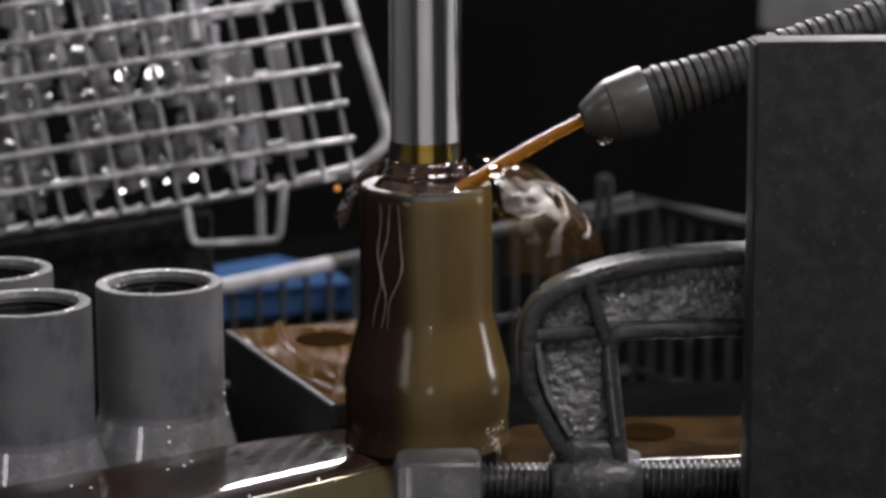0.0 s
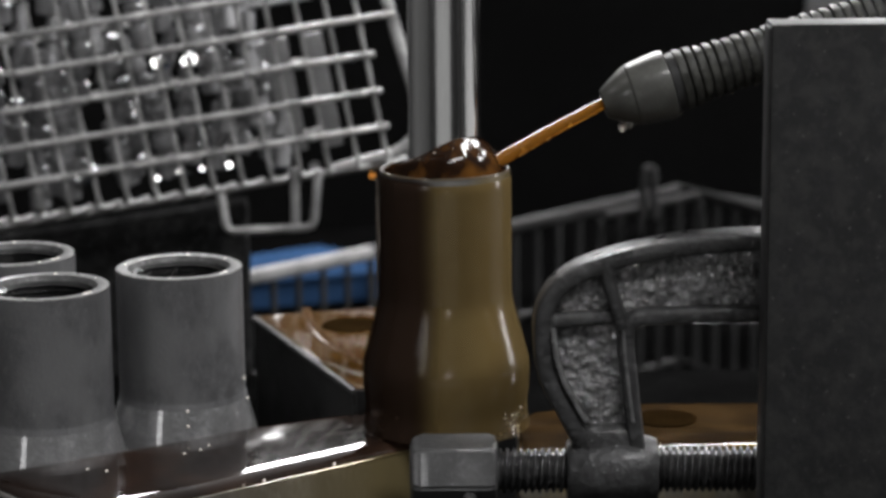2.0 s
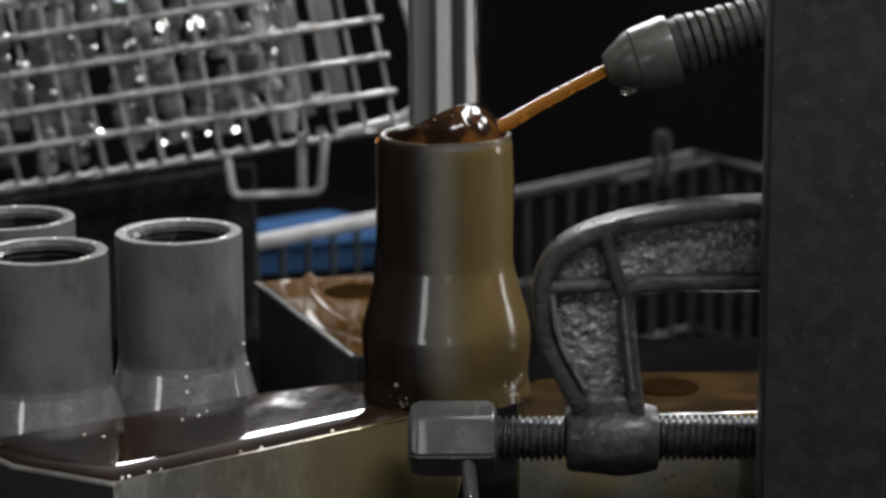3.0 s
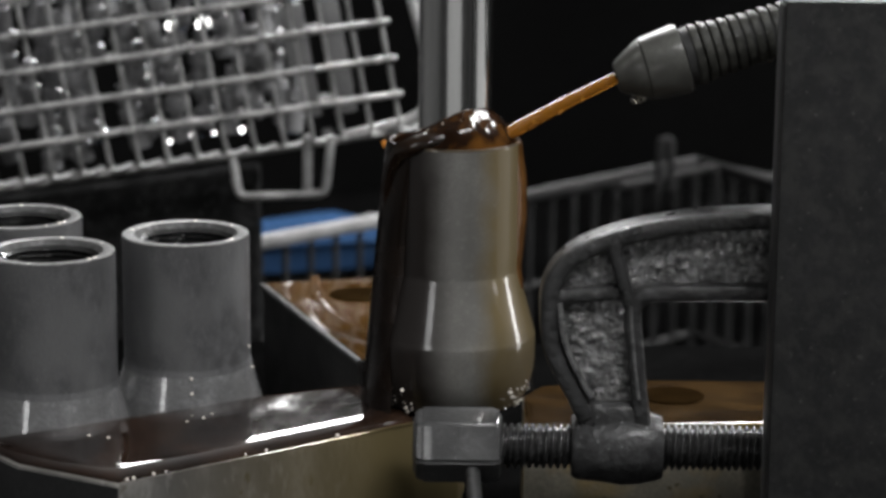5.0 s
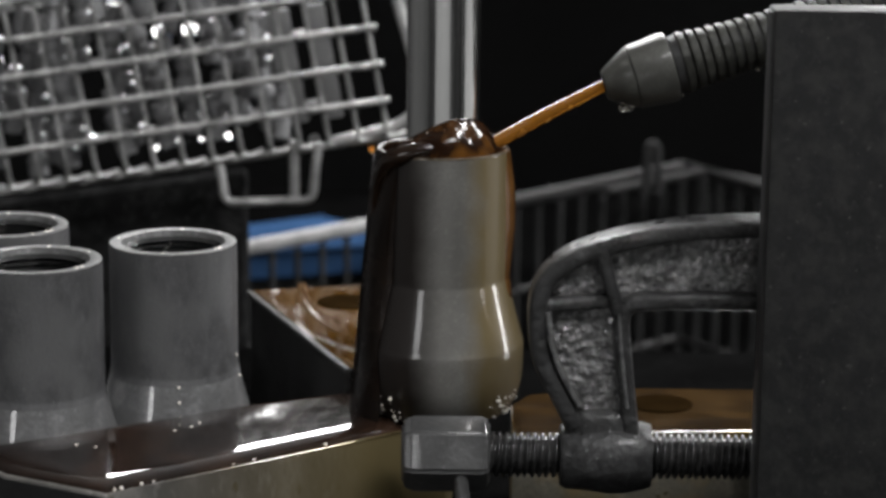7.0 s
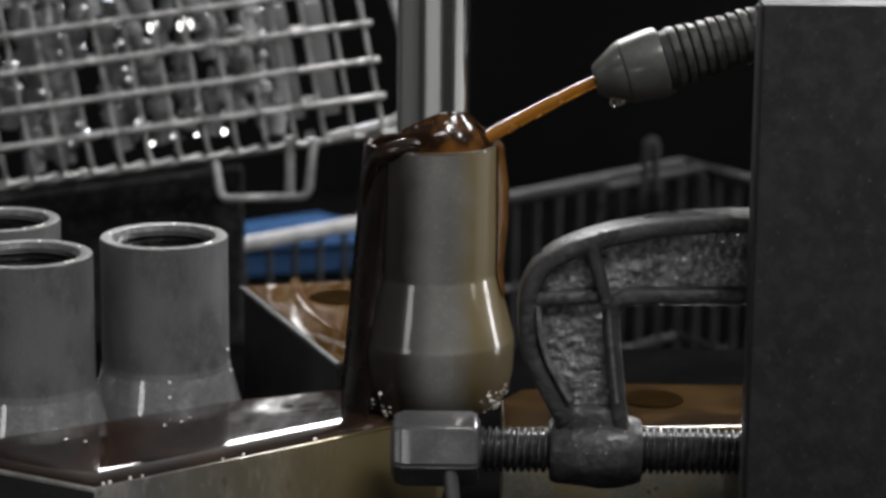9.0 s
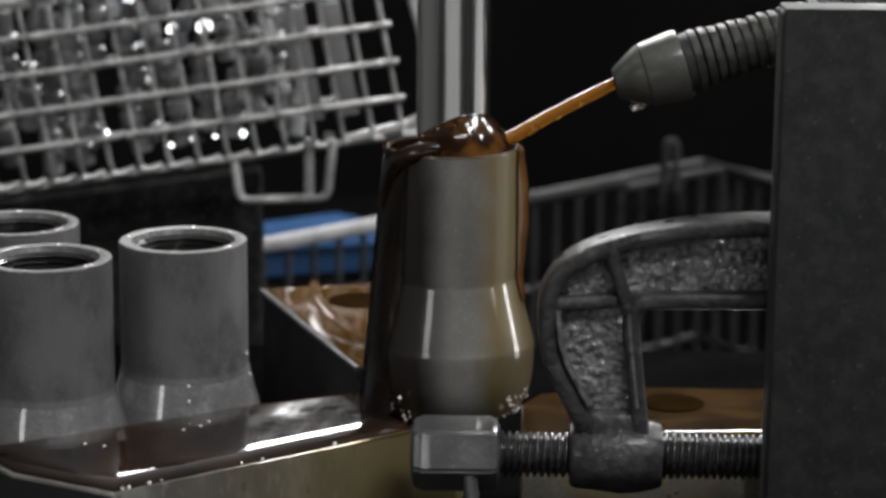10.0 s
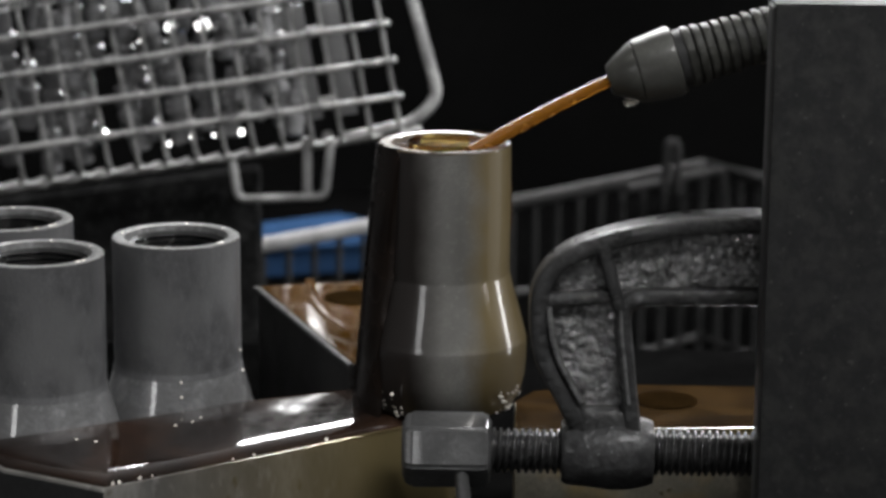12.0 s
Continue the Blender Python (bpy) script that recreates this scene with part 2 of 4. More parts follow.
# Darker copy of WIRE for bars that stand back in dimmer light.
WIRE_DIM = material("dimmed_galvanised_wire", (0.38, 0.38, 0.375), 0.42, 0.5, 0.4, 90, 700, 0.3)
WIRE_DULL = material("dull_rack_wire", (0.034, 0.034, 0.034), 0.7, 0.0, 0.3, 60, 500, 0.2, spec=0.15)
# Brighter copy of the rack wire: paints the better lit stretch of rim.
RIM_LIT = material("lit_rack_rim", (0.26, 0.26, 0.26), 0.6, 0.0, 0.35, 50, 500, 0.2, spec=0.2)
PART_BRIGHT = material("turned_steel", (0.24, 0.24, 0.245), 0.48, 0.7, 0.3, 100, 900, 0.1)
PART_MIRROR = material("polished_steel_face", (0.8, 0.8, 0.8), 0.08, 1.0, 0.05, 100, 900, 0.0, rough_vary=0.02)
PLATE_PALE = material("pale_grey_plate", (0.17, 0.17, 0.17), 0.5, 0.2, 0.25, 40, 400, 0.1)
BIN_BLUE = material("blue_bin_plastic", (0.022, 0.05, 0.11), 0.7, 0, 0.3, 20, 300, 0.1, spec=0.0)
BIN_BLACK = material("black_bin_plastic", (0.02, 0.02, 0.02), 1.0, 0, 0.6, 70, 300, 0.1, mottle=(120, 0.8), spec=0.0)
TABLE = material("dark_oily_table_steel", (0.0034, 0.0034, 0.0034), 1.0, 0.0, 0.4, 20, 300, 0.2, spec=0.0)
# TABLE's colour darkened again, so the unlit space behind the rack stays black.
BENCH = material("darkened_bench_steel", (0.0016, 0.0016, 0.0016), 1.0, 0.0, 0.4, 20, 300, 0.2, spec=0.0)
# Unseen floor kept dark so it throws little light up at the steel.
CONCRETE = material("darkened_concrete", (0.06, 0.06, 0.058), 0.85, 0, 0.2, 3, 60, 0.2)
WALL = material("painted_workshop_wall", (0.3, 0.3, 0.3), 0.9, 0, 0.15, 2, 40, 0.1)
# Unseen south wall, darkened so it adds little to the steel's reflections.
WALL_DIM = material("dimmed_workshop_wall", (0.1, 0.1, 0.1), 0.9, 0, 0.2, 2, 40, 0.1)
# Back wall near black: the unlit background is put into its colour.
WALL_DARK = material("blackened_back_wall", (0.0128, 0.0128, 0.0128), 0.95, 0, 0.25, 2, 40, 0.1, spec=0.0)
LED = material("orange_indicator", (1.0, 0.35, 0.05), 0.3, emission=0.25, bump=0)

# ---- mesh helpers ----


def part(name, bm, mat, parent=None, label="", sharp=35, loc=None):
    me = bpy.data.meshes.new(name)
    bmesh.ops.recalc_face_normals(bm, faces=bm.faces)
    bm.to_mesh(me)
    bm.free()
    me.shade_smooth()
    me.set_sharp_from_angle(angle=radians(sharp))
    me.materials.append(mat)
    ob = new(name, me)
    if parent:
        ob.parent = parent
    if loc:
        ob.location = loc
    if label:
        ob["label"] = label
    return ob


def thing(name, label, category, group="", kind="", loc=(0, 0, 0)):
    ob = new(name)
    ob.location = loc
    return tagged(ob, label, category, group, kind)


def box(x0, x1, y0, y1, z0, z1, bevel=0.0, bm=None):
    bm = bm or bmesh.new()
    made = bmesh.ops.create_cube(bm, size=1)["verts"]
    for v in made:
        v.co = Vector((x0 + (v.co.x + 0.5) * (x1 - x0), y0 + (v.co.y + 0.5) * (y1 - y0), z0 + (v.co.z + 0.5) * (z1 - z0)))
    if bevel:
        edges = list({e for v in made for e in v.link_edges})
        bmesh.ops.bevel(bm, geom=edges, offset=bevel, segments=2, affect="EDGES", profile=0.6)
    return bm


def prism(poly, z0, z1, bevel=0.0, segments=2):
    """A plan polygon raised from z0 to z1."""
    bm = bmesh.new()
    low = [bm.verts.new((x, y, z0)) for x, y in poly]
    top = [bm.verts.new((x, y, z1)) for x, y in poly]
    bm.faces.new(low[::-1])
    bm.faces.new(top)
    k = len(poly)
    for i in range(k):
        bm.faces.new((low[i], low[(i + 1) % k], top[(i + 1) % k], top[i]))
    if bevel:
        bm.edges.index_update()
        edges = [e for e in bm.edges if max(v.co.z for v in e.verts) > z1 - 1e-6]
        bmesh.ops.bevel(bm, geom=edges, offset=bevel, segments=segments, affect="EDGES", profile=0.5)
    return bm


def lathe(profile, sides=64, closed=True, wobble=None, a0=0.0, a1=2 * math.pi):
    """A turned body about z from (radius, z) pairs. wobble(angle, z) adds to the radius."""
    bm = bmesh.new()
    full = abs(a1 - a0 - 2 * math.pi) < 1e-6
    count = sides if full else sides + 1
    rings = []
    for r, z in profile:
        ring = []
        for i in range(count):
            a = a0 + (a1 - a0) * i / sides
            rr = r + (wobble(a, z) if wobble else 0)
            ring.append(bm.verts.new((rr * math.cos(a), rr * math.sin(a), z)))
        rings.append(ring)
    k = len(rings)
    for j in range(k if closed else k - 1):
        p, q = rings[j], rings[(j + 1) % k]
        for i in range(count if full else count - 1):
            ii = (i + 1) % count
            bm.faces.new((p[i], p[ii], q[ii], q[i]))
    if closed and not full:
        bm.faces.new([ring[0] for ring in rings])
        bm.faces.new([ring[-1] for ring in rings][::-1])
    return bm


def sweep(points, radius, sides=8, bm=None, radii=None):
    """A round bar along a line of points."""
    bm = bm or bmesh.new()
    pts = [Vector(p) for p in points]
    rings = []
    up = None
    for i, p in enumerate(pts):
        d = (pts[min(i + 1, len(pts) - 1)] - pts[max(i - 1, 0)]).normalized()
        if up is None:
            up = d.orthogonal().normalized()
        else:
            up = (up - d * up.dot(d)).normalized()
        side = d.cross(up)
        r = radii[i] if radii else radius
        rings.append([bm.verts.new(p + (up * math.cos(a) + side * math.sin(a)) * r) for a in (2 * math.pi * k / sides for k in range(sides))])
    for p, q in zip(rings, rings[1:]):
        for k in range(sides):
            bm.faces.new((p[k], p[(k + 1) % sides], q[(k + 1) % sides], q[k]))
    bm.faces.new(rings[0][::-1])
    bm.faces.new(rings[-1])
    return bm


def rounded(points, radius, steps=5):
    """A line of points with its corners rounded."""
    pts = [Vector(p) for p in points]
    out = [pts[0]]
    for a, b, c in zip(pts, pts[1:], pts[2:]):
        r = min(radius, (a - b).length * 0.45, (c - b).length * 0.45)
        s, e = b + (a - b).normalized() * r, b + (c - b).normalized() * r
        for i in range(steps + 1):
            t = i / steps
            out.append(s * (1 - t) ** 2 + b * 2 * t * (1 - t) + e * t * t)
    return out + [pts[-1]]


def blob(bm, place, r, squash=1.0):
    made = bmesh.ops.create_icosphere(bm, subdivisions=2, radius=r)["verts"]
    for v in made:
        v.co = Vector((v.co.x, v.co.y, v.co.z * squash)) + Vector(place)
    return bm


# ---- room ----
TABLE_Z = -0.034
FLOOR_Z = -0.95
tagged(part("floor", box(-4, 4, -4, 4, FLOOR_Z - 0.1, FLOOR_Z), CONCRETE), "concrete workshop floor, darkened against bounced light", "floor", kind="structure")
tagged(part("ceiling", box(-4, 4, -4, 4, 1.9, 2.0), WALL), "dark workshop ceiling", "ceiling", kind="structure")
for name, b in (("wall_north", (-4, 4, 4, 4.1)), ("wall_south", (-4, 4, -4.1, -4)), ("wall_east", (4, 4.1, -4, 4)), ("wall_west", (-4.1, -4, -4, 4))):
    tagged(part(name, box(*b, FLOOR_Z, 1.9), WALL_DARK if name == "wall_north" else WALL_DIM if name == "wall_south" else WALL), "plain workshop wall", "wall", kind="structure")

table = thing("machine_table", "dark oily steel machine table carrying the fixture", "table", loc=(0, 0, 0))
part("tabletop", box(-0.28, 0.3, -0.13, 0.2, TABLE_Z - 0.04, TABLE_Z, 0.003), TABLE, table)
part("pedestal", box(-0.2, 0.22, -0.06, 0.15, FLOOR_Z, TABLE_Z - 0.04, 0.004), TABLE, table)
bench = thing("rear_bench", "workbench behind the machine table, darkened like the background", "bench")
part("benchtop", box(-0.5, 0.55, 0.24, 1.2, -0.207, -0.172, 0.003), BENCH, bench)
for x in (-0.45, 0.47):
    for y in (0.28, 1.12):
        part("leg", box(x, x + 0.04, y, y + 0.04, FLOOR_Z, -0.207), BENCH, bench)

# ---- fixture ----


def plan(*pts):
    return [(x / 1000, y / 1000) for x, y in pts]


LEFT_PLAN = plan((-92, -81.5), (-11, -18.5), (2, -14), (4, 20), (-26, 21), (-63, 3), (-108, -26), (-140, -46), (-123.5, -65))
left_block = thing("fixture_block", "oil-wet machined steel fixture block carrying the coupling", "block", "fixture blocks")
part("body", prism(LEFT_PLAN, TABLE_Z, -0.0012, 0.0006), BLOCK_LEFT, left_block)

# Dark skin over the end of the block, painting its shaded side.
part("end_shade", prism(plan((-140.3, -46.2), (-123.7, -65.4), (-92.2, -81.9), (-92.1, -81.6), (-123.4, -64.9), (-139.9, -46)), TABLE_Z, -0.0022), BLOCK_DARK, left_block, "dark skin that puts the end's shade into colour")


def inset(poly, d):
    """The plan polygon drawn in by d."""
    out = []
    k = len(poly)
    for i in range(k):
        a, b, c = Vector(poly[i - 1]), Vector(poly[i]), Vector(poly[(i + 1) % k])
        n1, n2 = (b - a).normalized(), (c - b).normalized()
        m = Vector((-n1.y - n2.y, n1.x + n2.x))
        m = m / max(m.length_squared / 2, 0.3)
        out.append(tuple(b + m * d))
    return out


def puddle(poly, z, height, margin=0.0):
    """Oil standing on a plan polygon, sloping down to its border."""
    bm = bmesh.new()
    rings = []
    for d, h in ((0.0016, 0.0), (0.002, 0.25), (0.0027, 0.45), (0.0038, 0.65), (0.0055, 0.84), (0.0075, 0.95), (0.0095, 1.0)):
        rings.append([bm.verts.new((x, y, z + h * height)) for x, y in inset(poly, d + margin)])
    k = len(poly)
    for p, q in zip(rings, rings[1:]):
        for i in range(k):
            bm.faces.new((p[i], p[(i + 1) % k], q[(i + 1) % k], q[i]))
    bm.faces.new(rings[-1])
    bm.faces.new(rings[0][::-1])
    return bm


tagged(part("oil_puddle", puddle(LEFT_PLAN, -0.0013, 0.003, -0.0006), OIL_TOP_DARK), "glossy brown oil film lying on the fixture block", "oil puddle")

RIGHT_PLAN = plan((22, -20), (96, -15), (160, -12), (160, 31), (57, 31), (28, 22), (22, 10))
right_block = thing("fixture_block", "oil-wet machined steel fixture block with a bolt hole", "block", "fixture blocks")
part("body", prism(RIGHT_PLAN, TABLE_Z, -0.0012, 0.0005), BLOCK_STEEL, right_block)
tagged(part("oil_puddle", puddle(RIGHT_PLAN, -0.0011, 0.00015, -0.0012), OIL_TOP), "glossy brown oil film lying on the fixture block", "oil puddle")
part("bolt_hole", lathe([(0.0001, -0.0008), (0.0098, -0.0008), (0.0098, 0.0002), (0.0001, 0.0002)], 40), HOLE_DARK, right_block, "flat dark disc painted as an oil-filled bolt hole", loc=(0.0695, 0.0125, -0.0008))

BACK_Z = 0.0075
BACK_PLAN = plan((-70, 123), (-29.5, 19), (-2, 30), (6, 60), (6, 140), (-20, 137))
back_block = thing("support_block", "dark steel support block with an oily top", "block")
part("body", prism(BACK_PLAN, TABLE_Z, BACK_Z, 0.0012), BLOCK_DARK, back_block)
bm = puddle(BACK_PLAN, BACK_Z + 0.0001, 0.00015, -0.0006)
tagged(part("oil_puddle", bm, OIL_BACK), "glossy brown oil film lying on the support block", "oil puddle")
part("worn_edge", sweep([(-0.0702, 0.1225, BACK_Z - 0.0008), (-0.05, 0.0705, BACK_Z - 0.0008), (-0.0297, 0.0193, BACK_Z - 0.0008)], 0.0011, 8), SCREW_WORN, back_block, "worn bright edge")
part("worn_corner", sweep([(-0.0297, 0.0193, BACK_Z - 0.0008), (-0.0297, 0.0193, TABLE_Z)], 0.0007, 8), SCREW_DARK, back_block, "worn corner")
# smooth oil ridge round the bolt hole, added to catch a pale reflected band
w, tall = 0.0022, 0.14
pts = rounded([(-0.052, 0.134, BACK_Z + 0.0002), (-0.0495, 0.11, BACK_Z + 0.0002), (-0.043, 0.085, BACK_Z + 0.0002), (-0.032, 0.06, BACK_Z + 0.0002), (-0.026, 0.046, BACK_Z + 0.0002)], 0.02, 8)
bm = sweep(pts, 0.002, 24, radii=[0.0008 + w * math.sin(math.pi * (0.12 + 0.88 * i / (len(pts) - 1))) for i in range(len(pts))])
for v in bm.verts:
    v.co.z = BACK_Z + 0.0002 + max(0, v.co.z - BACK_Z - 0.0002) * tall
tagged(part("oil_glint_ridge", bm, OIL_BACK, sharp=80), "low oil ridge added to catch a pale reflection", "oil puddle")
part("bolt_hole", lathe([(0.0001, 0.0001), (0.0105, 0.0001), (0.0105, 0.0006), (0.0001, 0.0006)], 40), HOLE_DARK, back_block, "flat dark disc painted as an oil-filled bolt hole", loc=(-0.0342, 0.106, BACK_Z))

# ---- couplings ----
COUPLING = [(0.0175, 0.0), (0.021, 0.0018), (0.0236, 0.006), (0.025, 0.0115), (0.0253, 0.0155), (0.0254, 0.0205), (0.0254, 0.0225), (0.0253, 0.0232), (0.02505, 0.0238), (0.0249, 0.0246), (0.0225, 0.0335),
            (0.0205, 0.0411), (0.0203, 0.0421), (0.02005, 0.0428), (0.02, 0.0435), (0.02, 0.0445), (0.02, 0.0815), (0.02, 0.0824)]
RIM_TURN = [(0.02, 0.0824), (0.0199, 0.0828), (0.0196, 0.083), (0.0168, 0.083), (0.0163, 0.0828), (0.0152, 0.0812)]
BORE = [(0.0152, 0.0812)] + [(0.0138 + 0.0012 * (k % 2), 0.0802 - 0.0009 * k) for k in range(22)] + [(0.0138, 0.058), (0.0138, 0.003), (0.013, 0.0), (0.0175, 0.0)]


def coupling(mat, label, place):
    ob = thing("steel_coupling", label, "coupling", "steel couplings", loc=place)
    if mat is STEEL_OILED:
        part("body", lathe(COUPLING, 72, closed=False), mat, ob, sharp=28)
    else:
        part("body", lathe(COUPLING[11:], 72, closed=False), mat, ob, sharp=28)
        part("bell", lathe(COUPLING[:12], 72, closed=False), BELL_WET, ob, "oil-wet belled foot", sharp=28)
    part("rim", lathe(RIM_TURN, 72, closed=False), OIL_RIM if mat is STEEL_OILED else STEEL_WET, ob, "wet turned rim", sharp=28)
    part("bore", lathe(BORE, 48, closed=False), BORE_DARK, ob, "oily threaded bore, its inner shade put into the colour", sharp=28)
    return ob


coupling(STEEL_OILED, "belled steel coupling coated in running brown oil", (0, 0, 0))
first = coupling(STEEL_GREY, "dull grey belled steel coupling standing on the table", (-0.0845, 0.018, TABLE_Z))
copy_thing(first, pose(-0.1228, -0.009, TABLE_Z, 0, 0, 40))
copy_thing(first, pose(-0.141, 0.04, TABLE_Z, 0, 0, 80))

# ---- spindle ----
spindle = thing("spindle_rod", "polished bright steel spindle rod entering the coupling", "spindle")
part("shank", lathe([(0.0001, 0.06), (0.0085, 0.06), (0.011, 0.064), (0.011, 0.0642), (0.011, 0.066), (0.011, 0.4), (0.0001, 0.4)], 64, closed=False), STEEL_BRIGHT, spindle)

# ---- oil on the coupling ----


def outer(z):
    for (r0, z0), (r1, z1) in zip(COUPLING, COUPLING[1:]):
        if z0 <= z <= z1:
            return r0 + (r1 - r0) * (z - z0) / max(z1 - z0, 1e-9)
    return 0.0188


def curtain(a0, a1, z0, z1, lift, thick, lean=0.0, seed=0.0, steps=30, sides=36, hang=0.0):
    """An open skin of oil on the coupling between two angles, its border swaying with the height."""
    bm = bmesh.new()
    thin = bm.verts.layers.float.new("film")
    rows = []
    for j in range(steps + 1):
        z = z0 + (z1 - z0) * j / steps
        base = outer(z) if z > 0.016 else max(outer(z), 0.0235 + (0.016 - z) * 0.15)
        row = []
        for i in range(sides + 1):
            t = i / sides
            sway = 0.06 * noise.noise(Vector((z * 40, t * 1.5, seed))) + lean * (z / 0.083) ** 2
            a = a0 + (a1 - a0) * t + sway
            edge = max(0.0, math.sin(math.pi * t)) ** 0.8
            n = noise.noise(Vector((math.cos(a) * 2, z * 22, seed + 5)))
            base_r = base + edge ** 0.6 * max(0.0, hang - 0.0075 * z / 0.083 - base) if hang else base
            r = base_r + lift + thick * (1 if hang else min(1, (z - z0) / 0.022) ** 0.7) * edge * (0.95 + 0.1 * n) * min(1, (0.0885 - z) / 0.02)
            v = bm.verts.new((r * math.cos(a), r * math.sin(a), z))
            v[thin] = min(1.0, 4.5 * min(t, 1 - t)) ** 1.3
            row.append(v)
        rows.append(row)
    for p, q in zip(rows, rows[1:]):
        for i in range(sides):
            bm.faces.new((p[i], p[i + 1], q[i + 1], q[i]))
    return bm


dark_oil = tagged(part("oil_curtain", curtain(radians(140), radians(222), 0.0005, 0.0832, 0.0003, 0.0004, 0.15, hang=0.0278), OIL_DARK), "thick dark brown oil running down the coupling", "oil", "oil curtains")
edge_oil = tagged(part("oil_curtain", curtain(radians(-14), radians(58), 0.036, 0.0838, 0.0003, 0.0034, -0.05, 8.0), OIL_EDGE), "amber oil running down the far side of the coupling", "oil", "oil curtains")
film = tagged(part("oil_film", curtain(radians(205), radians(375), 0.002, 0.0828, 0.0002, 0.0003, 0.0, 11.0), OIL_FILM), "thin olive oil film sliding round the coupling", "oil", "oil curtains")

brown_film = tagged(part("oil_film", curtain(radians(165), radians(262), 0.002, 0.0828, 0.0006, 0.0003, 0.0, 14.0), OIL_FILM_BROWN), "thin brown oil film sliding off the coupling", "oil", "oil curtains")



def crown():
    """Oil heaped round the spindle, highest where the jet pushes it up, with a dish under the jet."""
    bm = bmesh.new()
    seg, rings = 96, 22
    rows = []
    for j in range(rings + 1):
        f = j / rings
        r = 0.0106 + 0.0087 * f
        row = []
        for i in range(seg):
            a = 2 * math.pi * i / seg
            p = Vector((r * math.cos(a), r * math.sin(a), 0))
            lift = (0.5 + 0.5 * math.cos(a - radians(-55))) ** 1.7
            h = 0.0826 + (0.0016 + 0.0098 * lift) * (1 - f ** 1.7)
            h += 0.0016 * math.exp(-((f - 0.72) / 0.2) ** 2) * (0.5 + 0.5 * math.cos(a - radians(-115))) ** 2
            h -= 0.0018 * math.exp(-((p - Vector((0.0088, -0.0128, 0))).length / 0.0034) ** 2)
            h += 0.00035 * noise.noise(p * 330) * min(1, 6 * f * (1 - f)) + 0.00012 * noise.noise(p * 900)
            row.append(bm.verts.new((p.x, p.y, max(h, 0.0818))))
        rows.append(row)
    for p, q in zip(rows, rows[1:]):
        for i in range(seg):
            bm.faces.new((p[i], p[(i + 1) % seg], q[(i + 1) % seg], q[i]))
    return bm


swirl = tagged(part("oil_swirl", crown(), OIL_BROWN, sharp=80), "brown oil welling up round the spindle", "oil")
# pale beads painting the glints on the heaped oil
bm = bmesh.new()
rng = random.Random(33)
for i in range(16):
    a, f = radians(rng.uniform(-150, -62)), rng.uniform(0.3, 0.97)
    r = 0.0106 + 0.0087 * f
    lift = (0.5 + 0.5 * math.cos(a - radians(-55))) ** 1.7
    blob(bm, (r * math.cos(a), r * math.sin(a), 0.0826 + (0.0016 + 0.0098 * lift) * (1 - f ** 1.7)), rng.uniform(0.00018, 0.00042), 0.7)
part("bubbles", bm, GLINT_PALE, swirl, "tiny beads on the oil, glints in their pale colour")
collar = tagged(part("oil_collar", lathe([(0.0108, 0.08), (0.0165, 0.0822), (0.0142, 0.0845), (0.0128, 0.0852), (0.0132, 0.0862), (0.0131, 0.0872), (0.0121, 0.0878), (0.0125, 0.0888), (0.0122, 0.09), (0.0113, 0.0907), (0.0108, 0.0908)], 72, closed=False,
                wobble=lambda a, z: 0.0007 * noise.noise(Vector((math.cos(a) * 2.5, math.sin(a) * 2.5, z * 500)))), OIL_COLLAR, sharp=80), "ringed collar of churned brown oil on the spindle", "oil")
pool = tagged(part("oil_pool", lathe([(0.0001, 0.0785), (0.0142, 0.0785), (0.0165, 0.0817), (0.013, 0.0812), (0.0001, 0.081)], 48), OIL_BROWN), "brown oil filling the coupling's bore", "oil")

sleeve = tagged(part("oil_sleeve", lathe([(0.0112, 0.08), (0.0115, 0.092), (0.0114, 0.0975), (0.01115, 0.0995)], 48, closed=False), OIL_YELLOW), "yellow oil creeping up the spindle", "oil")

flow = tagged(part("oil_flow", sweep([(0.008, -0.012, 0.0845), (0.001, -0.0145, 0.0852), (-0.006, -0.0158, 0.0848), (-0.0115, -0.0155, 0.0832), (-0.016, -0.013, 0.0808), (-0.0182, -0.0095, 0.0755), (-0.0195, -0.0075, 0.068), (-0.02, -0.006, 0.058)],
              0.003, 14, radii=[0.0016, 0.0024, 0.0028, 0.003, 0.0031, 0.0031, 0.0028, 0.0012]), OIL_DEEP), "dark oil spilling over the coupling's rim", "oil")
bm = bmesh.new()
rng = random.Random(21)
for i in range(22):
    a = radians(rng.uniform(-125, 20))
    blob(bm, (0.0183 * math.cos(a) + rng.uniform(-0.0008, 0.0008), 0.0183 * math.sin(a), 0.083), rng.uniform(0.0003, 0.0007), 0.8)
tagged(part("oil_beads", bm, OIL_BEAD), "small oil beads on the coupling's rim", "oil drops", kind="stuff")

# ---- nozzle, hose and stream ----
TIP, HOSE_DIR = Vector((0.0499, 0.022, 0.0989)), Vector((0.955, 0.05, 0.285)).normalized()
nozzle = thing("coolant_nozzle", "grey plastic coolant nozzle on a ribbed hose, dripping oil", "nozzle")
turn = HOSE_DIR.to_track_quat("Z", "Y").to_matrix().to_4x4()


def along(bm):
    bm.transform(Matrix.Translation(TIP) @ turn)
    return bm


part("tip", along(lathe([(0.0022, 0.001), (0.0024, -0.0002), (0.0045, 0), (0.0054, 0.0012), (0.0096, 0.0085), (0.0096, 0.009), (0.0001, 0.009)], 40, closed=False)), NOZZLE_GREY, nozzle)
